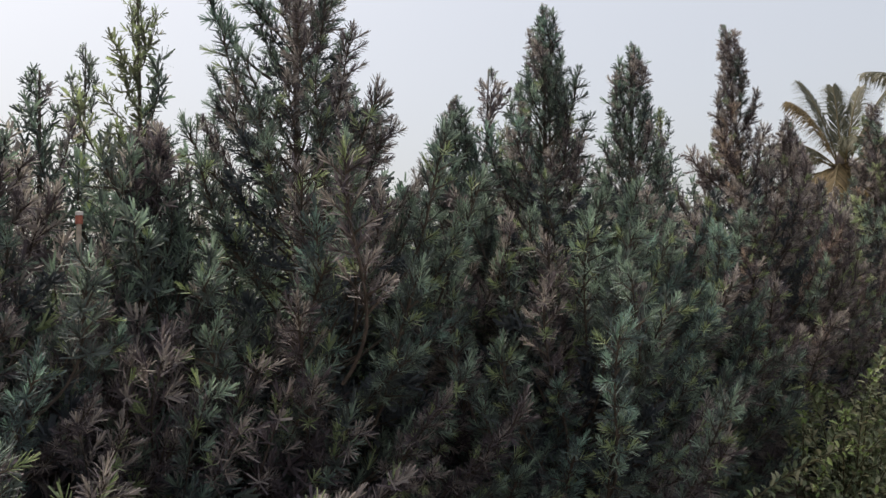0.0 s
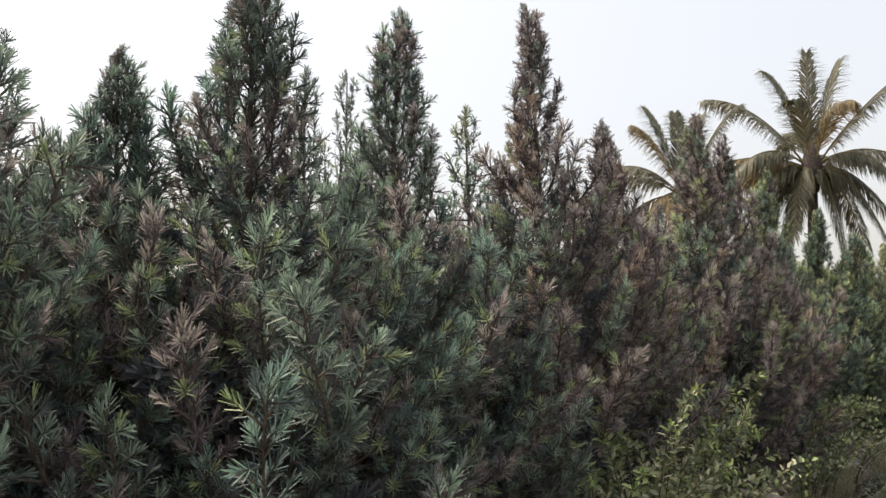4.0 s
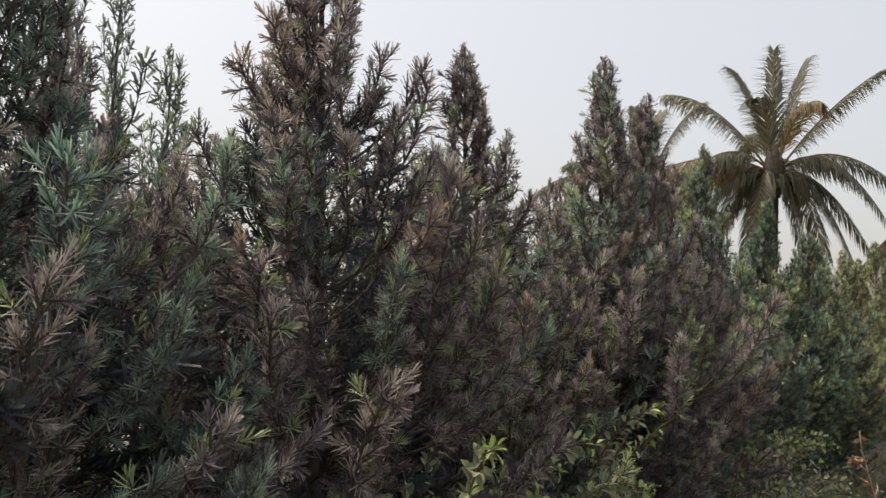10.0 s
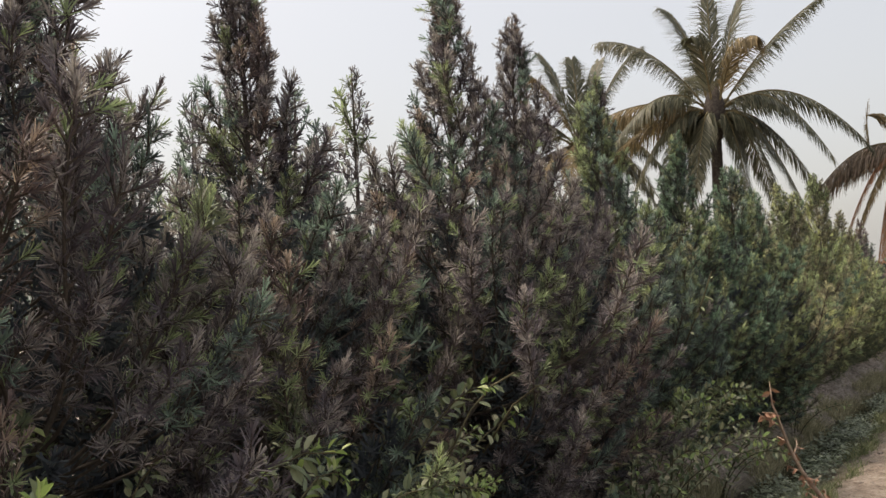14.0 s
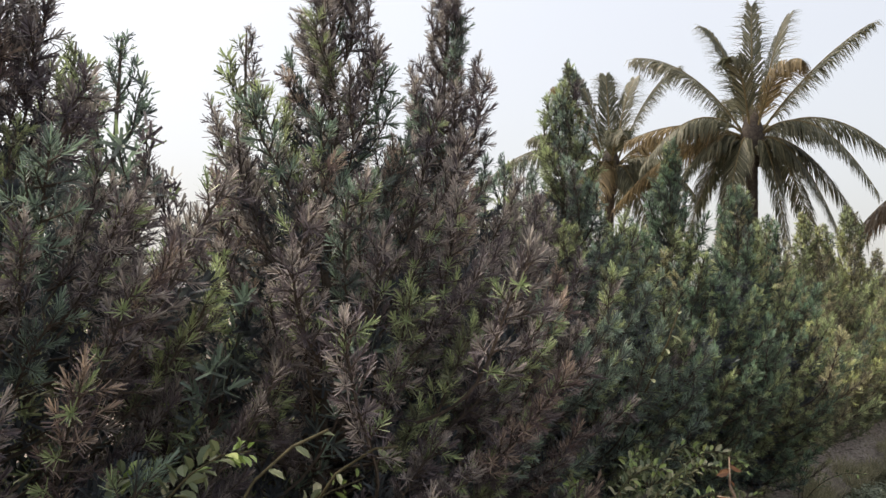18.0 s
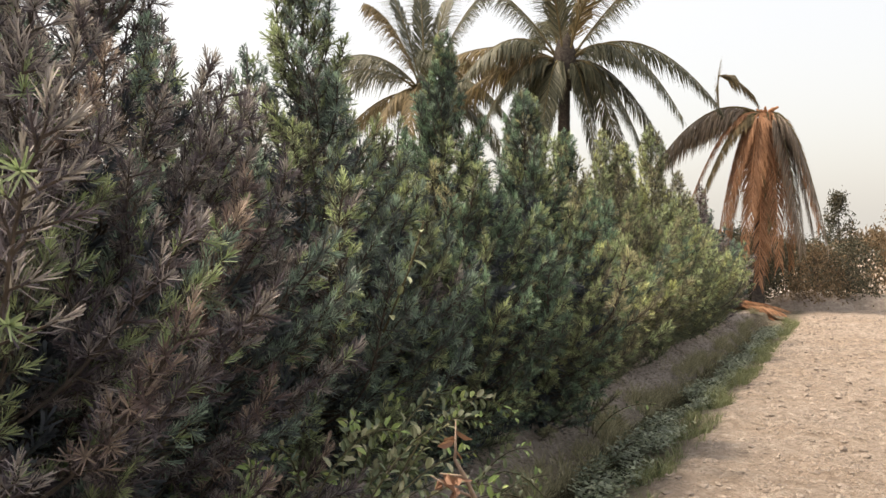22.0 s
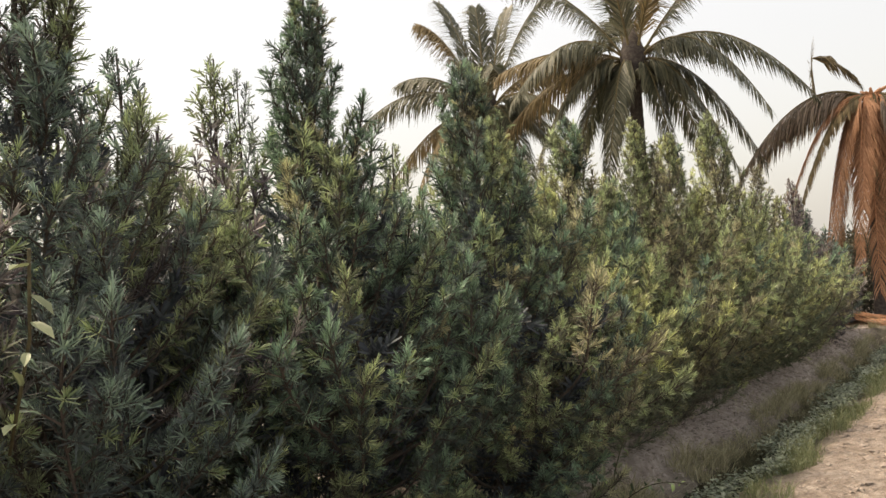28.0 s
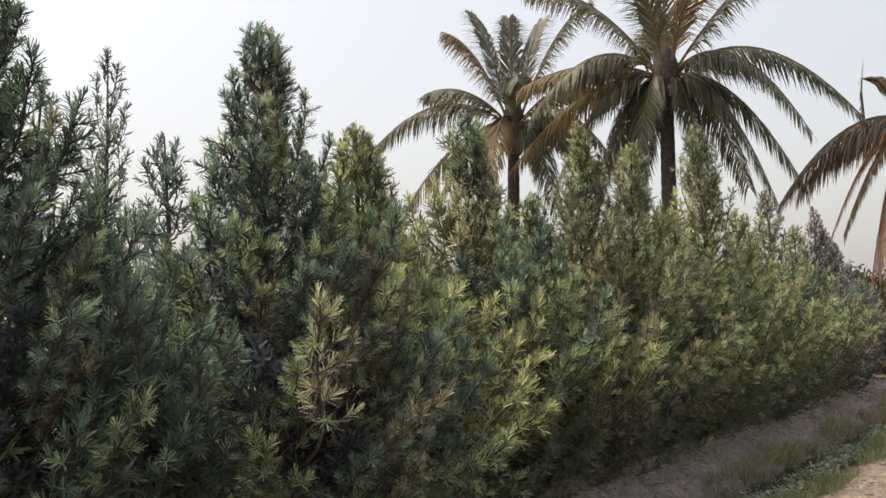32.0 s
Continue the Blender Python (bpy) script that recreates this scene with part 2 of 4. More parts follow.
class Build:
    """Collects vertices and faces with a material slot each."""

    def __init__(self):
        self.v, self.f, self.s = [], [], []

    def leaf(self, base, way, flat, length, width, slot=0):
        side = unit(np.cross(way, flat))
        k = len(self.v)
        m1 = base + way * length * 0.62
        self.v += [base, m1 + side * width / 2, base + way * length, m1 - side * width / 2]
        self.f.append((k, k + 1, k + 2, k + 3))
        self.s.append(slot)

    def strap(self, base, way, flat, length, width, slot, bend):
        """A narrow leaf with a blunt end."""
        side = unit(np.cross(way, flat))
        up = np.cross(side, way)
        k = len(self.v)
        tip = base + way * length + up * bend * length
        self.v += [base - side * width * 0.36, base + side * width * 0.36, tip + side * width * 0.26, tip - side * width * 0.26]
        self.f.append((k, k + 1, k + 2, k + 3))
        self.s.append(slot)

    def tube(self, pts, radii, slot=0, sides=5, cap=True):
        k0 = len(self.v)
        n = len(pts)
        for i, p in enumerate(pts):
            way = unit(pts[min(i + 1, n - 1)] - pts[max(i - 1, 0)])
            a = unit(np.cross(way, np.array((0.31, 0.17, 0.94)) if abs(way[2]) < 0.9 else np.array((1.0, 0.1, 0))))
            b = np.cross(way, a)
            for j in range(sides):
                t = 2 * math.pi * j / sides
                self.v.append(p + (a * math.cos(t) + b * math.sin(t)) * radii[i])
        for i in range(n - 1):
            for j in range(sides):
                a0, a1 = k0 + i * sides + j, k0 + i * sides + (j + 1) % sides
                self.f.append((a0, a1, a1 + sides, a0 + sides))
                self.s.append(slot)
        if cap:
            self.f.append(tuple(k0 + j for j in range(sides))[::-1])
            self.f.append(tuple(k0 + (n - 1) * sides + j for j in range(sides)))
            self.s += [slot, slot]

    def mesh(self, name, mats, smooth=False):
        return mesh_of(name, self.v, self.f, mats, self.s, smooth)


def sprout(b, start, way, length, count, leaf_len, width, slot, fine, r, along=False):
    """A shoot with strap leaves: in a round tuft at its tip, or all along it like a bottle brush."""
    a = unit(np.cross(way, np.array((0.2, 0.3, 0.9))))
    c = np.cross(way, a)
    if fine:
        b.tube([start, start + way * length], [0.004, 0.002], 1, 3, False)
    knot = min(0.7 * length, 0.05)
    for i in range(count):
        u = (i + 0.5) / count
        t = i * 2.39996 + r.uniform(-0.35, 0.35)
        rad = a * math.cos(t) + c * math.sin(t)
        if along:
            at, lean = length * (0.06 + 0.94 * u), (0.95 if u < 0.65 else 0.95 - 2.2 * (u - 0.65)) + r.uniform(-0.2, 0.2)
        else:
            at = min(length, length * (0.15 + 2.0 * u) if u < 0.2 else length - knot * (1 - u) / 0.8)
            lean = 1.2 - 1.05 * u ** 1.3 + r.uniform(-0.16, 0.16)
        d = unit(way * math.cos(lean) + rad * math.sin(lean) + np.array((0, 0, 0.12)))
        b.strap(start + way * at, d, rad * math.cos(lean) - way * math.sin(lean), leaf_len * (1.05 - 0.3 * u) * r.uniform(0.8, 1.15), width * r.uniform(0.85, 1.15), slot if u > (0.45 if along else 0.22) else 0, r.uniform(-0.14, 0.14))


RISE = 0.42     # how far a branch bends upwards, as a share of its length
REACH = {"long": 1.05, "mid": 0.72, "short": 0.42, "tip": 0.25, "fill": 0.6, "shaded": 0.72}


def spray_mesh(name, length, shoots, per, leaf_len, width, fine, r, young=0.1, bare=0.3, tuft=3, along=False):
    """A podocarpus branch along +x, curving upwards, that ends in a cluster of leafy shoots."""
    b = Build()
    n = 13 if fine else 7
    pts = [np.array((length * s * (1 - 0.12 * s), 0.05 * length * math.sin(5 * s), RISE * length * s * s)) for s in np.linspace(0, 1, n)]
    b.tube(pts, list(np.linspace(0.004 + 0.004 * length, 0.0025, n)), 1, 4 if fine else 3, False)
    for i in range(shoots):
        s = bare + (1 - bare) * ((i + 0.5) / shoots) ** 0.8
        j = min(int(s * (n - 1)), n - 2)
        f = s * (n - 1) - j
        p = pts[j] * (1 - f) + pts[j + 1] * f
        way = unit(pts[j + 1] - pts[j])
        t = i * 2.39996 + r.uniform(-0.4, 0.4)
        out = unit(np.array((0, math.cos(t), 0.8 * math.sin(t) + 0.32)))
        d = unit(way * r.uniform(0.6, 1.0) + out * r.uniform(0.6, 0.95))
        q = r.random()
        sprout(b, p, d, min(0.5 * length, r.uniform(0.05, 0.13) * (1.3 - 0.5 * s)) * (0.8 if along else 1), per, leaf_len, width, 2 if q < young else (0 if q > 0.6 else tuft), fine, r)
    step = n // 6
    if along:      # leaves on the branch itself as well
        for i in range(step, n - 1 - step, step):
            sprout(b, pts[i], unit(pts[i + step] - pts[i]), np.linalg.norm(pts[i + step] - pts[i]), max(3, int(per * 0.4)), leaf_len, width, 0, False, r, True)
    sprout(b, pts[-1 - step], unit(pts[-1] - pts[-1 - step]), np.linalg.norm(pts[-1] - pts[-1 - step]) + 0.04, int(per * 1.2), leaf_len, width, 2 if r.random() < young * 2 else tuft, fine, r, along)
    return b.mesh(name, [LEAF, BARK, YOUNG, TUFT])


# three grades of leaf: for the trees beside the path, for those further along, for the rows behind
SPRAYS = {}
for grade, w, q, n_side, n_leaf in (("near", 0.0058, 0.047, (25, 20, 13, 7), 27), ("mid", 0.0088, 0.055, (19, 15, 10, 6), 16), ("far", 0.0145, 0.064, (13, 11, 8, 6), 9)):
    SPRAYS[grade] = {}
    for k, (kind, title, bare) in enumerate((("long", "long_branch", 0.5), ("mid", "middle_branch", 0.36), ("short", "short_branch", 0.25), ("tip", "top_branch", 0.2))):
        top = k > 1      # those of the spire
        SPRAYS[grade][kind] = [spray_mesh(title, REACH[kind], n_side[k], int(n_leaf * (0.85 if top else 1)), q * (1.06 if top else 1), w * (1.25 if top else 1), grade == "near", rng, 0.03 if top else 0.09, bare, 3, top) for _ in range(6)]
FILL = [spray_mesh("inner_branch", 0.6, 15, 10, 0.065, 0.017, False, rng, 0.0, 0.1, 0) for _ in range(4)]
for grade in SPRAYS:
    SPRAYS[grade]["fill"] = FILL
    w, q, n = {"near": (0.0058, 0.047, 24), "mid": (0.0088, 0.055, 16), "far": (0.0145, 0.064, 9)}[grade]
    SPRAYS[grade]["shaded"] = [spray_mesh("shaded_branch", REACH["shaded"], 15, n, q, w, grade == "near", rng, 0.0, 0.3, 0) for _ in range(4)]      # no pale tufts: shade at the hedge foot put into the leaf colour

INNER_SHADE = (0.078, 0.095, 0.106, 1)      # dark green inner leaves: shade inside the crown put into their tint
GREEN, TEAL, BRONZE, RUST, LIME, OLIVE = ((0.112, 0.145, 0.132), (0.099, 0.142, 0.138), (0.152, 0.132, 0.144),
                                          (0.174, 0.134, 0.128), (0.25, 0.258, 0.14), (0.172, 0.195, 0.12))


def ground_z(x, y):
    """Height of the ground: track, ditch and the bank under the hedge."""
    ditch = np.interp(x, [-40, -8, -4.5, -3.35, -3.05, -2.78, -2.7, -2.42, -2.3, -1.95, -1.8], [0.1, 0.12, 0.22, 0.2, 0.06, -0.16, -0.24, -0.24, -0.1, -0.02, 0.0])
    lump_ = 0.05 * np.sin(2.3 * y + 4 * x) + 0.035 * np.sin(5.1 * y - 3 * x + 1) + 0.02 * np.sin(11.3 * y + 7 * x)
    ditch = ditch + lump_ * np.clip(1 - np.abs(np.asarray(x) + 3.12) / 0.42, 0, 1)
    return np.where(np.asarray(y) > 28.3, np.where(np.asarray(x) < -2.6, 0.16, 0.0), ditch)


STAKE = (-3.12, 1.148, 1.88)

# places in front of the hedge that its branches leave free: x, y, radius, up to which height
CLEAR = [(-2.65, 8.3, 0.36, 1.7), (-2.25, 6.05, 0.42, 1.3), (-2.3, 6.5, 0.46, 1.3), (-2.4, 7.1, 0.36, 1.3), (-2.35, 10.6, 0.36, 0.9), (-2.35, 11.2, 0.36, 0.9), (-2.3, 4.45, 0.3, 0.7), (-2.35, 7.75, 0.32, 0.8)]


def boughs(x, y, H, lean, grade, spread, density, r):
    """The branches of one podocarpus, ending on a shape that is wide below and a slender spire above: kind, variant and pose of each."""
    out = []
    foot = float(np.interp(y, [8, 11, 13], [1.0, 0.9, 0.66]))      # further along, the hedge is cut back at its foot
    seed = r.uniform(0, 90)
    slim = r.uniform(0.7, 1.05)
    steep = math.atan2(RISE, 0.88)

    def radius(u, az):
        R = np.interp(u, [0, 0.06, 0.25, 0.42, 0.53, 0.62], [0.78 * foot, 0.9 * foot, 0.4 + 0.6 * foot, 0.94, 0.7, 0.44])
        if u > 0.62:
            R = slim * np.interp(u, [0.62, 0.72, 0.85, 0.95, 1.0], [0.43, 0.28, 0.155, 0.075, 0.015])
        lump_ = noise.noise((2.6 * math.cos(az) + seed, 2.6 * math.sin(az), u * 9))
        return spread * min(R * (1.0 + 0.42 * lump_), 1.14)

    def put(u, az, R, e, kind=""):
        e = math.radians(e)
        D = R / max(0.25, math.cos(e))
        kind = kind or ("long" if D > 0.82 else "mid" if D > 0.52 else "short" if D > 0.27 else "tip")
        size = REACH[kind] * math.hypot(RISE, 0.88)
        scale = min(1.2, max(0.45, D / size))
        z = min(u * H, H - 0.02)
        k = lean * H * u * u
        way = np.array((math.cos(az) * math.cos(e), math.sin(az) * math.cos(e), math.sin(e)))
        tip = np.array((R * math.cos(az) + k[0], R * math.sin(az) + k[1], z))
        base = tip - way * size * scale
        if any((tip[0] + x - c[0]) ** 2 + (tip[1] + y - c[1]) ** 2 < c[2] ** 2 and tip[2] + 0.2 < c[3] for c in CLEAR):
            return
        m = (Matrix.Translation(base) @ pose(0, 0, 0, 0, 0, math.degrees(az)) @ pose(0, 0, 0, 0, -math.degrees(e - steep), 0)
             @ pose(0, 0, 0, r.uniform(-28, 28)) @ Matrix.Scale(scale, 4))
        out.append((kind, r.integers(len(SPRAYS[grade][kind])), m, az))

    n_low, n_top, n_fill = (int(v * density) for v in {"near": (150, 70, 84), "mid": (125, 70, 66), "far": (86, 44, 50)}[grade])
    n_fill = max(n_fill, 34) if x > -40 else n_fill
    az = r.uniform(0, 6)

    def keep(bound):
        return math.cos(az) > bound or r.random() < (0.4 if grade == "far" else 0.15)

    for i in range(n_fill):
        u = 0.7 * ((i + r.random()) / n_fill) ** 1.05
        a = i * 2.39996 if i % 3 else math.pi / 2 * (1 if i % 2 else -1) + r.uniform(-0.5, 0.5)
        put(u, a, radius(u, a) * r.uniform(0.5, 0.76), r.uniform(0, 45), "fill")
    turn = 0
    while turn < n_low:
        az += 2.39996
        turn += 1
        # further along, most low branches take the darker kind, standing in for shade
        if keep(-0.3):
            u = 0.015 + 0.6 * ((turn + r.random()) / (n_low + 1)) ** 0.92
            put(u, az, radius(u, az) * r.uniform(0.8, 1.06), float(np.interp(u, [0, 0.25, 0.6], [4, 26, 50])) + r.uniform(-14, 14), "shaded" if y > 14.8 and u < 0.32 and r.random() < 0.75 else "")
    for i in range(n_top):
        az += 2.39996
        u = 0.55 + 0.43 * ((i + r.random()) / n_top) ** 0.85
        put(u, az, radius(u, az) * r.uniform(0.6, 1.22), float(np.interp(u, [0.55, 0.8, 1.0], [50, 62, 74])) + r.uniform(-10, 10))
    for i in range(8):      # a few strong shoots that stand out from the crown
        az += 2.39996
        u = r.uniform(0.45, 0.8)
        put(u, az, radius(u, az) * 1.3 + 0.08, r.uniform(45, 66), "mid" if u < 0.6 else "short")
    put(0.985, az, 0.02, 84, "tip")
    return out


def stem_mesh(H, lean):
    t = Build()
    t.tube([np.array((lean[0] * H * s * s, lean[1] * H * s * s, H * s * 0.985)) for s in np.linspace(0, 1, 9)], list(np.linspace(0.034, 0.005, 9)), 0, 6)
    return t.mesh("trunk", [BARK], True)


STORED = {}


def joined(name, placed, grade):
    """Several branches in one mesh, for trees that the camera stays away from."""
    v, f, s, k = [], [], [], 0
    for kind, i, m, az in placed:
        me = SPRAYS[grade][kind][i]
        if me.name not in STORED:
            co = np.empty(len(me.vertices) * 3)
            me.vertices.foreach_get("co", co)
            STORED[me.name] = co.reshape(-1, 3), [tuple(p.vertices) for p in me.polygons], [p.material_index for p in me.polygons]
        co, fs, ss = STORED[me.name]
        M = np.array(m)
        v.append(co @ M[:3, :3].T + M[:3, 3])
        f += [tuple(q + k for q in p) for p in fs]
        s += ss
        k += len(co)
    return mesh_of(name, np.concatenate(v), f, [LEAF, BARK, YOUNG, TUFT], s)


def podocarpus(x, y, height, tints, grade, label, spread=1.0, density=1.0, group="podocarpus hedge"):
    """A tall podocarpus: upright stem, rising branches, wide and dense below, a slender spire above."""
    z0 = float(ground_z(x, y)) - 0.03
    tree = tagged(new("podocarpus_tree"), label, "tree", group)
    r = np.random.default_rng(int(x * 1000 + y * 7919) % 100003 + 5)
    H = height - z0
    lean = r.uniform(-0.03, 0.03, 2)
    x, y = x - lean[0] * H, y - lean[1] * H      # the given place is that of its top
    tree.matrix_world = pose(x, y, z0)
    part("trunk", stem_mesh(H, lean), tree)

    def tint(ob):
        w = tints[0] if r.random() < tints[2] else tints[1]
        if isinstance(w[0], tuple):
            w = w[r.integers(len(w))]
        k = r.uniform(0.84, 1.16)
        ob.color = (w[0] * k, w[1] * k, w[2] * k, 1)

    placed = boughs(x, y, H, lean, grade, spread, density, r)
    if grade == "near":
        for kind, i, m, az in placed:
            ob = part("branch", SPRAYS[grade][kind][i], tree, "", m)
            tint(ob)
            # inner branches are tinted dark, as the shaded depth of the crown
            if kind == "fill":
                ob.color = INNER_SHADE
    else:
        groups = 16 if grade == "mid" else 9
        r.shuffle(placed)
        placed.sort(key=lambda q: int(3 * (q[2].translation.z / H) / 0.75) * 10 + round((q[3] % 6.2832) / 6.2832 * 6))
        size = -(-len(placed) // groups)
        for i in range(0, len(placed), size):
            tint(part("branch", joined("bough", placed[i:i + size], grade), tree))
    return tree


def crown_mesh(H, seed):
    """A whole crown, for the rows that stand well behind the hedge."""
    return joined("crown", boughs(-50, 0, H, np.zeros(2), "far", 1.0, 0.5, np.random.default_rng(seed)), "far")


# ---- ground ----
xs = np.concatenate([[-2500, -700, -200, -70, -30, -14, -9, -7, -6, -5], np.arange(-4.6, -1.6, 0.07), np.arange(-1.6, 2.2, 0.085), [2.4, 2.7, 3.0], [3.4, 4, 5, 7, 10, 16, 30, 70, 200, 700, 2500]])
ys = np.concatenate([[-2500, -700, -200, -70, -30, -14, -8, -5, -3, -1], np.arange(0, 32, 0.12), [32.5, 33, 34, 35, 38, 42, 50, 65, 100, 200, 700, 2500]])
gx, gy = np.meshgrid(xs, ys)
gz = ground_z(gx, gy).astype(float)
for i in range(gz.shape[0]):
    for j in range(gz.shape[1]):
        px, py = gx[i, j], gy[i, j]
        if -9 < px < 8 and -5 < py < 40:
            gz[i, j] += 0.045 * noise.noise((px * 1.1, py * 1.1, 0)) + 0.03 * noise.noise((px * 4, py * 4, 3)) + 0.024 * noise.noise((px * 9, py * 9, 5)) + (0.026 * max(0.0, noise.noise((px * 5, py * 5, 9))) + 0.018 * noise.noise((px * 17, py * 17, 2))) * (px > -1.95)
nx = len(xs)
faces = [(i * nx + j, i * nx + j + 1, (i + 1) * nx + j + 1, (i + 1) * nx + j) for i in range(len(ys) - 1) for j in range(nx - 1)]
ground = new("ground", mesh_of("ground", np.stack([gx.ravel(), gy.ravel(), gz.ravel()], 1), faces, [GROUND], None, True))
tagged(ground, "dry trodden earth track beside a muddy ditch and bank", "ground", "", "structure")

water = new("water", mesh_of("water", [(-2.95, -6, -0.17), (-2.2, -6, -0.17), (-2.2, 28.2, -0.17), (-2.95, 28.2, -0.17)], [(0, 1, 2, 3)], [WATER]))
tagged(water, "shallow dark still water along the ditch bed", "water", "", "structure")

# ---- hedge, front row ----
MIX_DARK = (GREEN, (BRONZE, BRONZE, BRONZE, TEAL), 0.55)
KHAKI, MOSS = (0.186, 0.174, 0.122), (0.098, 0.138, 0.108)
MIX_BRONZE = (BRONZE, (OLIVE, RUST, RUST, GREEN, GREEN), 0.62)
MIX_GREEN = (GREEN, (OLIVE, OLIVE, BRONZE), 0.5)
MIX_OLIVE = (MOSS, (OLIVE, OLIVE, GREEN, KHAKI), 0.5)
# yellow-green leaves; this tint also carries the sunlight on the further hedge
MIX_LIME = ((OLIVE, OLIVE, MOSS, KHAKI), (LIME, LIME, KHAKI, OLIVE), 0.55)
FRONT = [
    (-3.5, -2.0, 2.9, MIX_DARK, "far", 1.1), (-3.45, -0.6, 2.7, MIX_DARK, "mid", 1.1), (-3.4, 0.75, 2.6, MIX_DARK, "near", 0.92), (-3.35, 1.5, 2.3, MIX_DARK, "mid", 1.0), (-3.45, 2.25, 4.0, MIX_DARK, "near", 0.95), (-3.46, 3.32, 2.74, MIX_DARK, "near", 0.8), (-3.15, 3.75, 3.3, MIX_DARK, "near", 1.05),
    (-3.36, 4.95, 3.38, MIX_DARK, "near", 1.0), (-3.37, 6.24, 3.8, MIX_BRONZE, "near", 1.0), (-3.6, 7.75, 3.33, MIX_BRONZE, "near", 1.0), (-3.41, 9.24, 3.66, MIX_BRONZE, "near", 1.05),
    (-3.55, 10.34, 3.66, MIX_BRONZE, "near", 1.05), (-3.6, 11.9, 3.55, MIX_GREEN, "near", 1.04), (-3.4, 13.3, 3.2, MIX_OLIVE, "near", 0.95), (-3.25, 14.56, 2.96, MIX_OLIVE, "near", 1.05),
    (-3.6, 15.6, 2.68, MIX_LIME, "mid", 1.15), (-3.6, 16.75, 2.93, MIX_LIME, "mid", 1.1), (-3.6, 17.6, 2.45, MIX_LIME, "mid", 1.0), (-3.6, 18.4, 3.15, MIX_LIME, "mid", 1.1), (-3.6, 19.4, 3.1, MIX_LIME, "mid", 1.1),
    (-3.6, 20.25, 2.5, MIX_LIME, "mid", 1.0), (-3.6, 21.05, 3.56, MIX_LIME, "mid", 1.1), (-3.6, 22.2, 2.7, MIX_LIME, "far", 1.15), (-3.6, 23.4, 3.05, MIX_LIME, "far", 1.15), (-3.6, 24.6, 2.65, MIX_LIME, "far", 1.15),
    (-3.6, 25.7, 3.0, MIX_BRONZE, "far", 1.1), (-3.7, 26.7, 2.7, MIX_BRONZE, "far", 1.1), (-3.8, 27.6, 2.55, MIX_BRONZE, "far", 1.0),
]
SAY = {id(MIX_DARK): "tall dark green podocarpus with bronze lower shoots in a hedge", id(MIX_BRONZE): "tall podocarpus with bronze brown leaves in a dense hedge",
       id(MIX_GREEN): "tall green podocarpus with pale new tufts in a hedge", id(MIX_OLIVE): "olive green podocarpus with pale new tufts in a hedge", id(MIX_LIME): "yellowish green sunlit podocarpus further along the hedge"}
for x, y, h, mix, grade, spread in FRONT:
    podocarpus(x, y, h, mix, grade, SAY[id(mix)], spread)

# ---- hedge, rows behind ----
BACK = [(-4.2, 1.35, 2.7, MIX_GREEN), (-4.3, -0.1, 2.8, MIX_GREEN), (-4.1, 2.9, 2.5, MIX_GREEN), (-4.3, 3.2, 3.0, MIX_GREEN), (-4.48, 4.68, 3.39, MIX_GREEN), (-4.73, 7.38, 3.55, MIX_GREEN), (-4.5, 8.6, 2.95, MIX_GREEN), (-4.45, 9.6, 3.3, MIX_BRONZE),
        (-4.48, 13.68, 3.08, MIX_GREEN), (-4.8, 15.9, 2.8, MIX_LIME), (-4.6, 0.6, 2.9, MIX_GREEN), (-4.6, 1.98, 3.6, MIX_GREEN), (-4.6, 3.7, 2.45, MIX_GREEN),
        (-4.6, 10.6, 3.05, MIX_BRONZE), (-4.6, 11.75, 3.05, MIX_GREEN), (-4.7, 12.75, 3.1, MIX_GREEN), (-4.57, 14.92, 2.65, MIX_GREEN), (-4.8, 17.0, 3.0, MIX_LIME),
        (-4.9, 18.9, 3.0, MIX_LIME), (-4.9, 20.7, 2.9, MIX_LIME), (-4.9, 22.6, 3.1, MIX_LIME), (-4.9, 24.6, 2.9, MIX_LIME)]
# lower, bushy plants that close the row between the stems in front
BACK += [(-4.08 + 0.06 * (i % 3), y, h + 0.3, m) for i, (y, h, m) in enumerate([
    (0.1, 2.5, MIX_DARK), (2.95, 2.6, MIX_DARK), (4.35, 2.45, MIX_DARK), (5.6, 2.5, MIX_DARK), (7.0, 2.6, MIX_BRONZE), (8.5, 2.55, MIX_GREEN), (9.85, 2.6, MIX_GREEN),
    (11.1, 2.55, MIX_GREEN), (12.6, 2.5, MIX_GREEN), (13.9, 2.4, MIX_OLIVE)])]
for x, y, h, mix in BACK:
    podocarpus(x, y, h, mix, "far", "slender green podocarpus standing behind the front hedge row", 1.0, 0.6, "podocarpus rows behind")
CROWNS = [(crown_mesh(3.0, 50 + i), stem_mesh(3.0, np.zeros(2))) for i in range(3)]
r = np.random.default_rng(21)
FAR_ROWS = [(-5.84, 6.54, 3.92), (-5.44, 6.65, 3.82), (-8.1, 18.95, 4.33), (-5.96, 7.43, 3.6), (-6.17, 15.5, 3.65), (-6.7, 2.49, 3.65), (-5.9, 9.4, 3.35), (-5.4, -0.6, 3.4), (-6.5, 0.6, 3.3), (-6.1, 4.6, 3.0), (-5.9, 6.0, 2.8),
            (-6.0, 10.9, 2.9), (-6.1, 12.4, 2.8), (-6.0, 13.9, 2.9), (-6.1, 17.0, 2.9), (-6.2, 18.9, 2.8), (-6.2, 20.8, 2.9)]
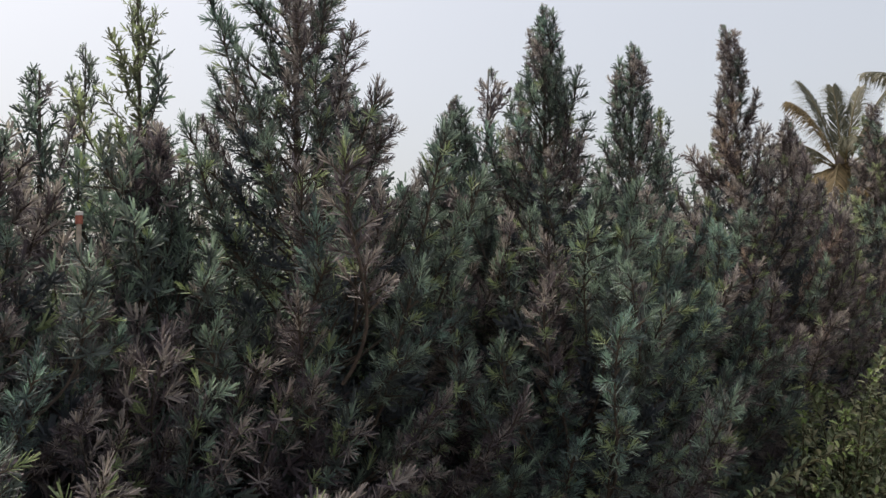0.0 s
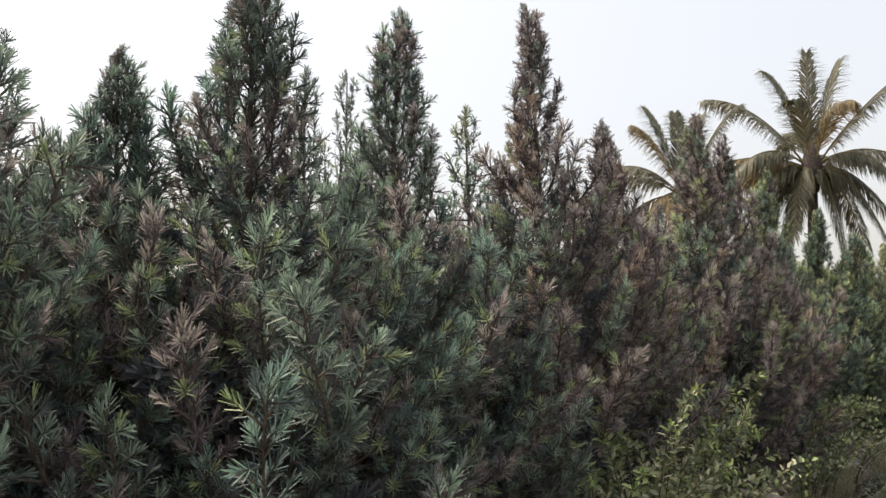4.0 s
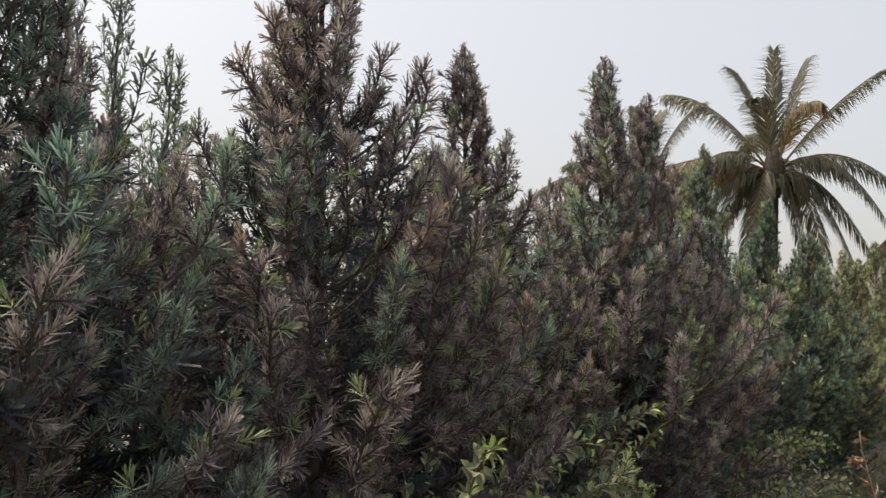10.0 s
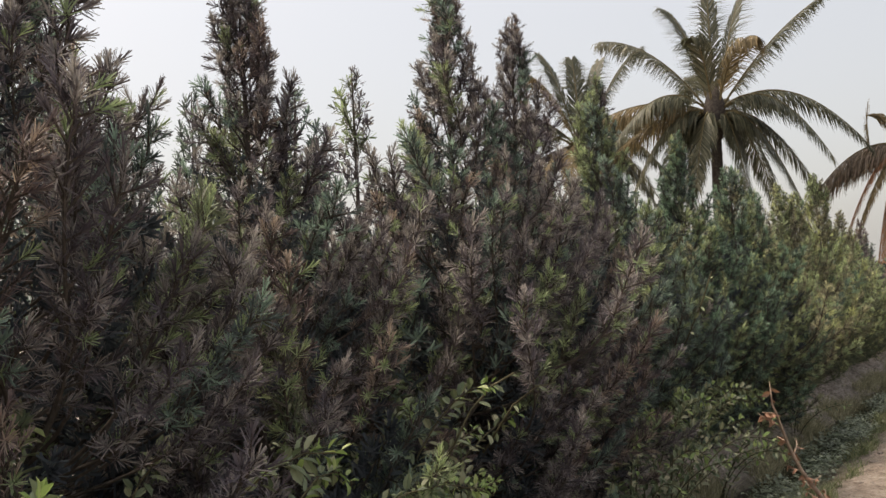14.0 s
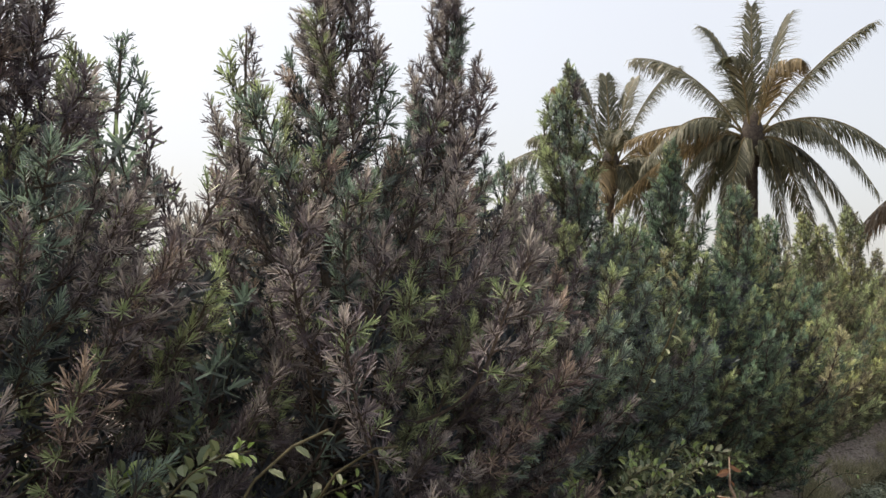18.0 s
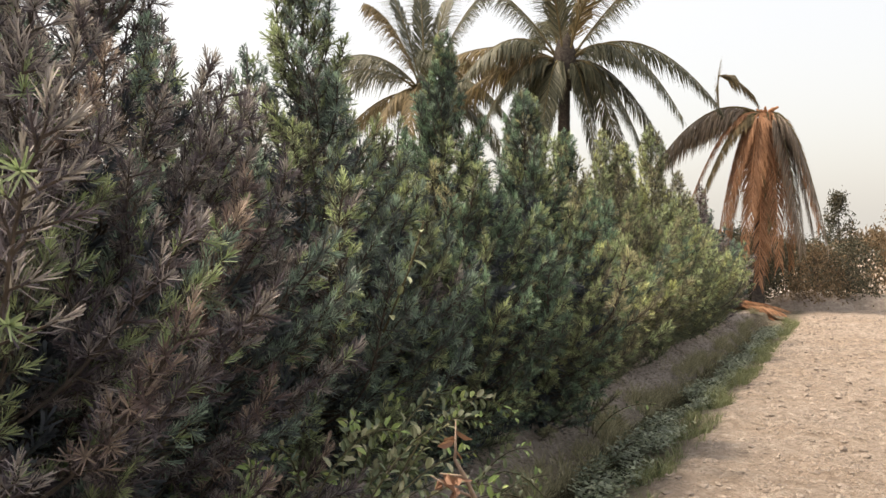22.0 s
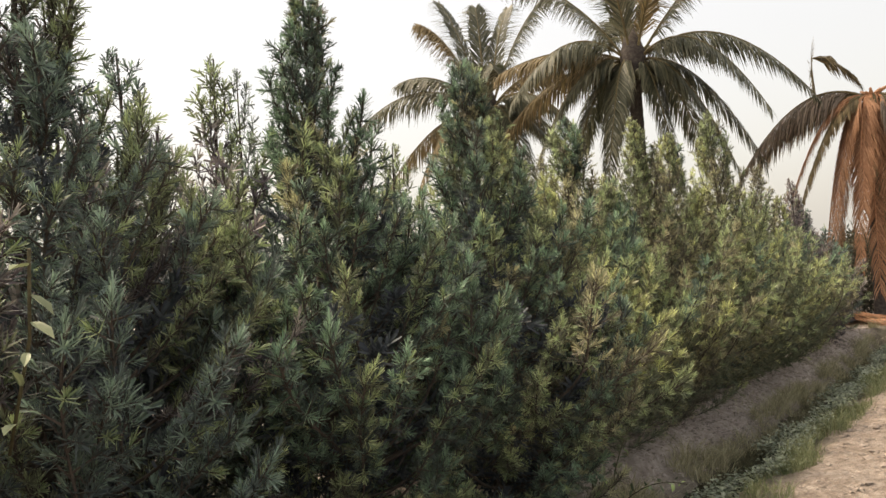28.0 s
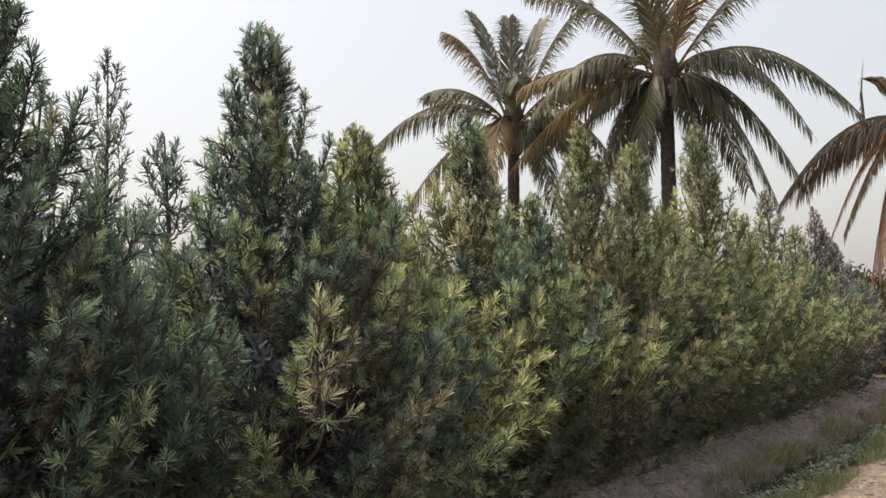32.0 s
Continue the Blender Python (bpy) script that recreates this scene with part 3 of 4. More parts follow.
FAR_ROWS += [(-7.8 + r.uniform(-0.2, 0.2), 2.0 + 2.6 * i + r.uniform(-0.3, 0.3), r.uniform(2.3, 2.9)) for i in range(6)]
for i, (x, y, h) in enumerate(FAR_ROWS):
    tree = tagged(new("podocarpus_tree"), "slender green podocarpus in the nursery rows further back", "tree", "podocarpus rows behind")
    z0 = float(ground_z(x, y)) - 0.03
    tree.matrix_world = pose(x, y, z0, 0, 0, r.uniform(0, 360)) @ Matrix.Diagonal((0.95, 0.95, (h - z0) / 3.0, 1))
    crown, stem = CROWNS[i % 3]
    part("trunk", stem, tree)
    c = part("crown", crown, tree)
    k = r.uniform(0.85, 1.15)
    c.color = (GREEN[0] * k * 1.1, GREEN[1] * k, GREEN[2] * k, 1)

# ---- palms ----
def frond_meshes(points, width_of, leaflets, r, drop, mats, thick=0.04):
    """A feather leaf along a curve: stalk and drooping leaflets on both sides."""
    stalk, leaves = Build(), Build()
    n = len(points)
    side = unit(np.cross((points[-1] - points[0]) * np.array((1, 1, 0)) + np.array((0.001, 0.002, 0)), np.array((0, 0, 1.0))))
    stalk.tube(points, list(np.linspace(thick, 0.006, n)), 0, 5)
    for i in range(leaflets):
        s = 0.12 + 0.88 * i / leaflets
        j = min(int(s * (n - 1)), n - 2)
        f = s * (n - 1) - j
        p = points[j] * (1 - f) + points[j + 1] * f
        way = unit(points[j + 1] - points[j])
        for sg in (-1, 1):
            if r.random() < 0.06:
                continue
            length = width_of * (0.55 + 0.45 * math.sin(math.pi * min(1, s * 1.05) ** 0.8)) * (1 if s < 0.8 else 1.35 - 0.44 * s) * r.uniform(0.75, 1.1)
            d = unit(way * ((0.85 + 0.35 * s) if drop < 1.5 else 0.42 + 0.3 * s + 0.75 * max(0.0, way[2])) + side * sg * r.uniform(0.5, 0.9) + np.array((0, 0, -0.05 - drop * r.uniform(0.2, 0.6) * (1.1 - 0.8 * abs(way[2])))))
            d2 = unit(d * 0.8 + np.array((0, 0, -0.2 - drop * r.uniform(0.35, 0.9) * (1.1 - 0.55 * abs(way[2])))))
            k = len(leaves.v)
            flat = unit(np.cross(d, way))
            e = unit(np.cross(d, flat)) * (0.017 if drop > 1.2 else 0.013)
            m = p + d * length * 0.5
            leaves.v += [p - e * 0.5, p + e * 0.5, m + e, m - e, m + d2 * length * 0.5]
            leaves.f += [(k, k + 1, k + 2, k + 3), (k + 3, k + 2, k + 4)]
            leaves.s += [0, 0]
    return stalk.mesh("frond_stalk", [mats[1]], True), leaves.mesh("frond_blade", [mats[0]])


def palm(name, label, base, crown, fronds, view_right, trunk_r, nuts, seed, dead=False):
    r = np.random.default_rng(seed)
    tree = tagged(new(name), label, "palm tree", "coconut palms")
    tree.matrix_world = pose(*base)
    c = np.array(crown) - np.array(base)
    t = Build()
    pts = [np.array((c[0] * s ** 1.5, c[1] * s ** 1.5, c[2] * s)) for s in np.linspace(0, 1, 46)]
    t.tube(pts, [trunk_r * (1.25 - 0.45 * (i / 45) ** 0.5 + 0.05 * (i % 2)) for i in range(46)], 0, 12)
    part("trunk", t.mesh("trunk", [PALMBARK], True), tree)
    for stub in range(9 if dead else 0):      # bases of fronds that have broken off
        a = stub * 2.39996
        d = np.array((math.cos(a), math.sin(a), 0.9)) * r.uniform(0.16, 0.3)
        sb = Build()
        sb.tube([c - np.array((0, 0, 0.12)), c + d * 0.5, c + d * np.array((1.2, 1.2, 0.9))], [0.07, 0.055, 0.03], 0, 6)
        part("frond_base", sb.mesh("frond_base", [RACHIS_DEAD], True), tree)
    for az, reach, rise, dz, kind in fronds:
        a = math.radians(az)
        right = np.array((view_right[0], view_right[1], 0))
        away = np.array((-view_right[1], view_right[0], 0))
        out = right * math.cos(a) + away * math.sin(a)
        p0 = c + out * 0.12 + np.array((0, 0, 0.05))
        p2 = c + out * reach + np.array((0, 0, dz))
        p1 = c + out * reach * 0.5 + np.array((0, 0, rise))
        pts = [p0 * (1 - s) ** 2 + p1 * 2 * s * (1 - s) + p2 * s * s for s in np.linspace(0, 1, 15)]
        if kind == "k":      # snapped stalk: out, straight up, and over at the tip
            pts = [c + out * a + np.array((0, 0, b)) for a, b in ((0, 0), (0.6, 0.1), (1.15, -0.15), (1.2, 0.3), (1.22, 0.75), (1.2, 1.12), (1.0, 1.14), (0.7, 0.95), (0.42, 0.7), (0.25, 0.45))]
        leaf, stalk = {"g": (FROND, RACHIS), "y": (FROND_OLD, RACHIS), "d": (FROND_DEAD, RACHIS_DEAD), "b": (FROND_GREY, RACHIS), "k": (FROND_OLD, RACHIS)}[kind]
        me1, me2 = frond_meshes(pts, 1.05 if not dead else {"k": 0.8, "d": 0.8, "y": 0.6, "b": 1.1}[kind], 150, r, {"g": 1.55, "y": 1.9, "d": 0.9, "b": 1.7, "k": 1.3}[kind], (leaf, stalk))
        f = part("frond", me1, tree, {"g": "", "y": "yellowing palm frond", "d": "dead orange-brown hanging palm frond", "b": "withered grey-brown palm frond", "k": "snapped frond standing upright"}[kind])
        part("frond_blade", me2, f)
    if not dead:
        core = Build()
        core.tube([c + np.array((0, 0, z)) for z in (-0.75, -0.45, -0.1, 0.25, 0.6, 0.9)], [trunk_r * k for k in (1.0, 1.35, 1.75, 1.7, 1.1, 0.4)], 0, 12)
        part("crown_fibre", core.mesh("crown_fibre", [PALMBARK], True), tree, "dark fibrous leaf bases at the top of the trunk")
    for i in range(nuts):
        a = r.uniform(0, 6.28)
        q = c + np.array((math.cos(a) * 0.42, math.sin(a) * 0.42, -0.35 + r.uniform(-0.25, 0.2)))
        part("coconut", NUT_ME, tree, "", Matrix.Translation(q) @ Matrix.Scale(r.uniform(0.85, 1.15), 4))
    return tree


bmn = bmesh.new()
bmesh.ops.create_icosphere(bmn, subdivisions=2, radius=0.125)
for v in bmn.verts:
    v.co.z *= 1.2
    v.co *= 1 + 0.06 * noise.noise(v.co * 9)
NUT_ME = bpy.data.meshes.new("coconut")
bmn.to_mesh(NUT_ME)
bmn.free()
NUT_ME.materials.append(NUT)
NUT_ME.polygons.foreach_set("use_smooth", [True] * len(NUT_ME.polygons))

# fronds: bearing about the trunk (0 = along the view's right), reach, rise of the arch, height of the tip, state
VIEW_R = (0.955, 0.295)
palm("coconut_palm", "coconut palm with green arching fronds and a few yellow ones", (-8.1, 30.8, 0.1), (-8.0, 30.7, 6.75), [
    (175, 3.3, 2.6, 2.7, "g"), (150, 1.5, 3.0, 3.6, "g"), (90, 0.7, 2.6, 4.1, "g"), (35, 1.2, 2.6, 3.7, "g"), (8, 3.1, 2.2, 3.2, "g"), (-50, 1.9, 2.3, 1.8, "y"),
    (-5, 4.1, 1.5, -1.4, "g"), (-25, 3.3, 1.3, -1.8, "g"), (10, 3.0, 0.4, -2.8, "g"), (-15, 2.4, 0.3, -3.2, "g"), (185, 3.4, 0.9, 0.1, "y"), (205, 3.2, 1.5, -0.9, "g"),
    (172, 3.9, 0.6, -1.7, "y"), (195, 2.6, 0.7, -2.4, "g"), (160, 2.0, 0.4, -2.9, "g"), (140, 1.2, 0.3, -3.0, "g"), (230, 1.0, 0.4, -2.2, "g"), (330, 1.0, 0.3, -2.9, "g"),
    (250, 1.6, 2.4, 2.0, "g"), (110, 2.6, 2.4, 1.2, "g"), (70, 3.0, 1.5, -0.5, "g"), (125, 3.0, 0.8, -1.6, "g"), (50, 2.6, 0.4, -2.4, "g")], VIEW_R, 0.19, 14, 3)
palm("coconut_palm", "coconut palm with upright fronds, partly behind the hedge", (-12.7, 31.2, 0.1), (-12.55, 31.2, 6.35), [
    (150, 1.6, 2.6, 3.6, "g"), (110, 0.9, 2.6, 3.3, "g"), (60, 1.2, 2.4, 3.2, "g"), (15, 2.0, 2.6, 3.3, "g"), (200, 1.7, 2.2, 2.6, "y"), (178, 2.6, 1.6, 1.2, "g"),
    (182, 4.3, 1.8, -0.5, "g"), (174, 3.6, 0.4, -2.4, "y"), (0, 2.6, 1.5, 0.6, "y"), (-20, 2.8, 1.0, -1.0, "g"), (5, 2.4, 0.4, -2.2, "g"), (215, 2.2, 0.5, -2.2, "y"),
    (290, 1.8, 1.6, 0.8, "g"), (260, 1.4, 0.8, -1.4, "y"), (90, 2.8, 1.2, -0.8, "g"), (40, 2.8, 0.8, -1.4, "g"), (320, 1.8, 0.5, -2.4, "g")], VIEW_R, 0.18, 8, 4)
palm("coconut_palm", "dying coconut palm with collapsed orange-brown hanging fronds", (-3.15, 32.4, 0.1), (-2.95, 32.3, 5.2), [
    (180, 3.0, 0.9, -1.5, "b"), (168, 2.7, 0.6, -1.2, "b"), (190, 2.0, 0.4, -2.4, "d"), (184, 1.2, 0.0, 0.8, "k"), (202, 1.8, 0.2, -2.3, "y"),
    (232, 0.95, 0.1, -3.9, "d"), (250, 0.6, 0.2, -4.5, "d"), (268, 0.5, 0.1, -3.6, "d"), (300, 0.6, 0.2, -4.0, "d"), (212, 1.25, 0.1, -3.1, "d"), (150, 1.1, 0.2, -3.6, "d"),
    (192, 1.3, 0.3, -3.7, "d"), (90, 0.7, 0.3, -4.2, "d"), (30, 0.8, 0.3, -4.0, "d"), (322, 0.9, 0.2, -3.4, "d"), (240, 0.8, 0.0, -2.6, "d"), (0, 1.2, 0.35, -3.2, "b"), (345, 1.55, 0.3, -3.5, "b"), (20, 1.5, 0.3, -3.0, "d"), (330, 1.0, 0.3, -3.6, "b"), (285, 0.5, 0.2, -3.0, "y")], (0.985, 0.17), 0.14, 0, 5, True)


# ---- weeds between the hedge and the ditch ----
def weed(x, y, height, stems, toward, label, seed, leaf=0.06):
    """A bushy broad-leaved weed: arching stems with pairs of oval leaves, pale at the tips."""
    r = np.random.default_rng(seed)
    z0 = float(ground_z(x, y))
    ob = tagged(new("weed"), label, "weed", "broad-leaved weeds")
    ob.matrix_world = pose(x, y, z0 - 0.02)
    for i in range(max(5, stems)):
        a = r.uniform(0, 6.28)
        h = (height - z0) * r.uniform(0.5, 1.1) * (1.0 if i else 1.02)
        out = np.array((math.cos(a) * 0.5 + toward[0], math.sin(a) * 0.72 + toward[1], 0)) * r.uniform(0.55, 1.15)
        bow = r.uniform(0.0, 0.45)
        pts = [np.array((0.06 * math.cos(a), 0.1 * math.sin(a), 0)) + out * s ** 1.25 + np.array((0, 0, h * (1.7 * s - 0.7 * s * s - bow * s ** 3) / (1 - 0.3 * bow))) for s in np.linspace(0, 1, 10)]
        st = Build()
        st.tube(pts, list(np.linspace(0.006, 0.002, 10)), 0, 5)
        stem = part("stem", st.mesh("weed_stem", [WEED_STEM], True), ob)
        lv = Build()
        count = int(h / 0.032)
        for j in range(count):
            s = 0.12 + 0.88 * j / count
            q = min(int(s * 9), 8)
            p = pts[q] * (1 - (s * 9 - q)) + pts[q + 1] * (s * 9 - q)
            way = unit(pts[q + 1] - pts[q])
            t = j * 1.57 + r.uniform(-0.6, 0.6)
            side = unit(np.cross(way, np.array((math.cos(t), math.sin(t), 0.2))))
            for sg in (-1, 1):
                d = unit(way * r.uniform(0.1, 1.2) + side * sg + 0.35 * r.normal(size=3))
                oval(lv, p + d * 0.012, d, unit(np.array((0.2, 0, 1.0)) + 0.35 * r.normal(size=3)), leaf * r.uniform(0.65, 1.15) * (1 if s < 0.9 else 0.7), 0.5, 1 if s > 0.88 or r.random() < 0.07 else 0)
        part("foliage", lv.mesh("weed_foliage", [WEED, WEED_NEW]), stem)
    return ob


def oval(b, base, way, flat, length, ratio, slot):
    """An oval leaf, folded a little along its midrib."""
    side = unit(np.cross(way, flat))
    up = np.cross(side, way)
    k = len(b.v)
    w = length * ratio / 2
    b.v += [base, base + way * length * 0.5 - up * length * 0.06, base + way * length - up * length * 0.16]
    for sg in (-1, 1):
        b.v += [base + way * length * 0.28 + side * sg * w * 0.85 + up * w * 0.25, base + way * length * 0.68 + side * sg * w * 0.9 + up * w * 0.15]
    b.f += [(k, k + 1, k + 4, k + 3), (k + 1, k + 2, k + 4), (k, k + 5, k + 6, k + 1), (k + 1, k + 6, k + 2)]
    b.s += [slot] * 4


LUSH = "bushy broad-leaved weed with dusty leaves and bright green tips"
for i, (x, y, h, n, tw) in enumerate([
        (-2.65, 6.15, 1.0, 9, (0.1, 0.1)), (-2.5, 6.35, 0.95, 11, (0.05, 0.1)), (-2.45, 6.75, 1.0, 11, (0.05, 0.15)), (-2.5, 6.45, 1.28, 9, (-0.05, 0.1)), (-2.5, 6.8, 1.22, 8, (0.0, 0.3)), (-2.7, 6.55, 1.4, 9, (-0.1, 0.5)), (-2.7, 6.4, 1.33, 7, (0.05, 0.05)), (-2.7, 6.95, 0.95, 8, (0.05, 0.0)), (-2.8, 7.55, 0.8, 8, (0.0, 0.1)), (-2.85, 8.1, 0.7, 7, (0.0, 0.1)),
        (-3.05, 8.1, 1.66, 8, (-0.3, 0.2)), (-3.0, 8.0, 1.35, 9, (-0.1, 0.0)), (-2.75, 4.45, 0.75, 6, (0.2, 0.1)), (-2.8, 5.5, 0.7, 6, (0.2, 0.1)), (-2.85, 10.7, 1.0, 9, (0.0, 0.1)),
        (-2.85, 11.1, 0.9, 9, (0.05, 0.1)), (-2.85, 11.4, 1.0, 8, (0.0, 0.1)), (-2.9, 15.7, 0.62, 5, (0.2, 0.1)), (-2.85, 12.5, 0.55, 4, (0.15, 0.0)), (-2.9, 9.3, 0.6, 6, (0.15, 0.1))]):
    weed(x, y - 0.34, h, n, (tw[0] + 0.1, tw[1] + 0.28), LUSH, 100 + i)


def stake(x, y, top):
    """A thin plant stake with a red band and a white cap."""
    ob = tagged(new("plant_stake"), "thin grey plant stake with red band and white cap", "stake")
    z0 = float(ground_z(x, y)) - 0.05
    ob.matrix_world = pose(x, y, z0)
    h = top - z0
    for name, a, b_, rad, mat in (("shaft", 0, h - 0.045, 0.009, POLE), ("band", h - 0.045, h - 0.014, 0.013, STAKE_RED), ("cap", h - 0.014, h, 0.014, STAKE_CAP)):
        t = Build()
        t.tube([np.array((0, 0, a)), np.array((0, 0, (a + b_) / 2)), np.array((0, 0, b_ - 0.002)), np.array((0, 0, b_))], [rad, rad, rad, rad * 0.8], 0, 10)
        part(name, t.mesh(name, [mat]), ob)


stake(STAKE[0], STAKE[1], STAKE[2])


def vine(points, leaf, label, seed, every=0.12, mat=WEED):
    r = np.random.default_rng(seed)
    ob = tagged(new("vine"), label, "vine")
    p0 = np.array(points[0], float)
    ob.matrix_world = pose(*p0)
    pts = [np.array(p, float) - p0 for p in points]
    st = Build()
    st.tube(pts, [0.005] * len(pts), 0, 5)
    part("stem", st.mesh("vine_stem", [WEED_STEM], True), ob)
    total = sum(np.linalg.norm(pts[i + 1] - pts[i]) for i in range(len(pts) - 1))
    for j in range(int(total / every)):
        s = (j + 0.9) * every / total * (len(pts) - 1)
        q = min(int(s), len(pts) - 2)
        p = pts[q] * (1 - (s - q)) + pts[q + 1] * (s - q)
        lv = Build()
        d = unit(np.array((0.6 + 0.3 * r.normal(), 0.6 * r.normal(), -0.35 + 0.35 * r.normal())))
        oval(lv, p, d, unit(np.array((0.5, -0.4, 1)) + 0.2 * r.normal(size=3)), leaf * r.uniform(0.8, 1.2), 0.42, 0)
        part("leaf", lv.mesh("vine_leaf", [mat]), ob)


PALE = "thin climbing vine with large pale green leaves"
vine([(-2.85, 8.1, 0.75), (-2.72, 8.25, 1.1), (-2.66, 8.35, 1.2), (-2.6, 8.45, 1.25)], 0.06, PALE, 1, 0.16)
vine([(-2.85, 8.55, 0.85), (-2.7, 8.6, 1.08), (-2.62, 8.7, 1.16), (-2.6, 8.8, 1.16)], 0.06, PALE, 2, 0.2)


# ---- ditch, grass and litter ----
vine([(-2.75, 11.3, 1.2), (-2.6, 11.28, 1.5), (-2.5, 11.23, 1.72)], 0.075, "thin climbing vine with large dull green leaves", 3, 0.09)


def scatter(name, label, category, count, xr, yr, mat, seed, shape):
    r = np.random.default_rng(seed)
    b = Build()
    for i in range(count):
        x, y = r.uniform(*xr), yr[0] + (yr[1] - yr[0]) * r.random() ** 1.25
        shape(b, r, x, y, float(ground_z(x, y)) + 0.045 * noise.noise((x * 1.1, y * 1.1, 0)) + 0.03 * noise.noise((x * 4, y * 4, 3)))
    return tagged(new(name, b.mesh(name, [mat])), label, category, "", "stuff")


def blade(low, high, thin=-0.12):
    def make(b, r, x, y, z):
        thick = noise.noise((x * 2.5, y * 1.3, 7)) + 0.5 * noise.noise((x * 7, y * 5, 1))
        if thick < thin:
            return
        for _ in range(3):
            a, h = r.uniform(0, 6.28), r.uniform(low, high) * min(1.25, 0.7 + thick)
            side = np.array((math.cos(a), math.sin(a), 0)) * 0.0035
            lean = np.array((r.normal() * 0.35, r.normal() * 0.35, 1.0))
            p = np.array((x + r.normal() * 0.02, y + r.normal() * 0.02, z - 0.01))
            k = len(b.v)
            m = p + lean * h * 0.55
            b.v += [p - side, p + side, m + side * 0.8, m - side * 0.8, p + np.array((lean[0] * 1.7, lean[1] * 1.7, 0.95)) * h]
            b.f += [(k, k + 1, k + 2, k + 3), (k + 3, k + 2, k + 4)]
            b.s += [0, 0]
    return make


def creeping(b, r, x, y, z):
    if noise.noise((x * 3, y * 1.5, 2)) < -0.2:
        return
    for _ in range(2):
        d = unit(np.array((r.normal(), r.normal(), 0.25)))
        n = r.uniform(0.03, 0.055)
        b.leaf(np.array((x + r.normal() * 0.03, y + r.normal() * 0.03, max(z, -0.16) + r.uniform(0.01, 0.11))), d, unit(np.array((0.3 * r.normal(), 0.3 * r.normal(), 1))), n, n * 0.5, 0)


def flake(b, r, x, y, z):
    d = unit(np.array((r.normal(), r.normal(), 0.12 * r.normal())))
    oval(b, np.array((x, y, z + r.uniform(0.004, 0.025))), d, unit(np.array((0.5 * r.normal(), 0.5 * r.normal(), 1))), r.uniform(0.025, 0.06), 0.3, 0)


scatter("grass", "short green grass along the edge of the track", "grass", 7500, (-2.24, -1.9), (5, 29), GRASS, 1, blade(0.05, 0.17, 0.0))
scatter("dry_grass", "yellowish tufts of grass on the ditch bank", "grass", 9500, (-2.93, -2.66), (5, 28.5), DRYGRASS, 2, blade(0.08, 0.26, 0.0))
scatter("dry_grass", "sparse dry grass under the hedge and past the ditch", "grass", 1800, (-4.2, -2.9), (4, 31), DRYGRASS, 3, blade(0.04, 0.12))
scatter("ditch_weed", "small leaved creeping weed covering the ditch", "weed", 18000, (-2.6, -2.12), (4, 28), CREEPER, 4, creeping)
scatter("leaf_litter", "grey brown dry leaves on the bank under the hedge", "leaf litter", 19000, (-3.8, -2.85), (3, 29), LITTER, 5, flake)

ICO = [(0, 0, 1)] + [(0.894 * math.cos(i * 1.2566), 0.894 * math.sin(i * 1.2566), 0.447) for i in range(5)] + [(0.894 * math.cos(0.628 + i * 1.2566), 0.894 * math.sin(0.628 + i * 1.2566), -0.447) for i in range(5)] + [(0, 0, -1)]
ICO_F = [(0, 1 + i, 1 + (i + 1) % 5) for i in range(5)] + [(1 + i, 6 + i, 1 + (i + 1) % 5) for i in range(5)] + [(1 + (i + 1) % 5, 6 + i, 6 + (i + 1) % 5) for i in range(5)] + [(11, 6 + (i + 1) % 5, 6 + i) for i in range(5)]


OCT = [(0, 0, 1), (1, 0, 0), (0, 1, 0), (-1, 0, 0), (0, -1, 0)]
OCT_F = [(0, 1, 2), (0, 2, 3), (0, 3, 4), (0, 4, 1)]


def lump(b, r, x, y, z, size, corners, faces):
    k, a = len(b.v), r.uniform(0, 6.28)
    for v in corners:
        q = np.array(v) * r.uniform(0.7, 1.25) * np.array((1.2, 1, 0.6)) * size
        b.v.append(np.array((x + q[0] * math.cos(a) - q[1] * math.sin(a), y + q[0] * math.sin(a) + q[1] * math.cos(a), z + size * 0.15 + q[2])))
    b.f += [tuple(k + i for i in f) for f in faces]
    b.s += [0] * len(faces)


def clod(b, r, x, y, z):
    lump(b, r, x, y, z, 0.01 + 0.03 * r.random() ** 4, ICO, ICO_F)


def crumb(b, r, x, y, z):
    for _ in range(3):
        lump(b, r, x + 0.05 * r.normal(), y + 0.05 * r.normal(), z - 0.004, r.uniform(0.008, 0.022), OCT, OCT_F)


scatter("clods", "dry crumbled earth clods strewn over the track", "earth clods", 6500, (-1.9, 1.6), (9, 31), CLOD, 6, clod)
scatter("clods", "grey crumbled earth on the bank under the hedge", "earth clods", 2500, (-3.5, -2.8), (5, 29), CLOD, 8, crumb)
scatter("crumbs", "fine dry earth crumbs covering the track", "earth crumbs", 9000, (-1.92, 1.4), (9, 31), CLOD, 7, crumb)

# ---- pole over the ditch, leaning dead stick ----
pole = tagged(new("pole"), "weathered pale wooden pole laid across the ditch", "pole")
pole.matrix_world = pose(-3.4, 8.78, 0.26)
b = Build()
ends = [np.array((0, 0, 0)), np.array((2.1, 0.16, -0.19))]
b.tube([ends[0] * (1 - s) + ends[1] * s + np.array((0, 0.01 * math.sin(6 * s), 0.012 * math.sin(4 * s))) for s in np.linspace(0, 1, 14)], [0.028 + 0.003 * (i % 3 == 0) for i in range(14)], 0, 10)
part("shaft", b.mesh("shaft", [POLE], True), pole)

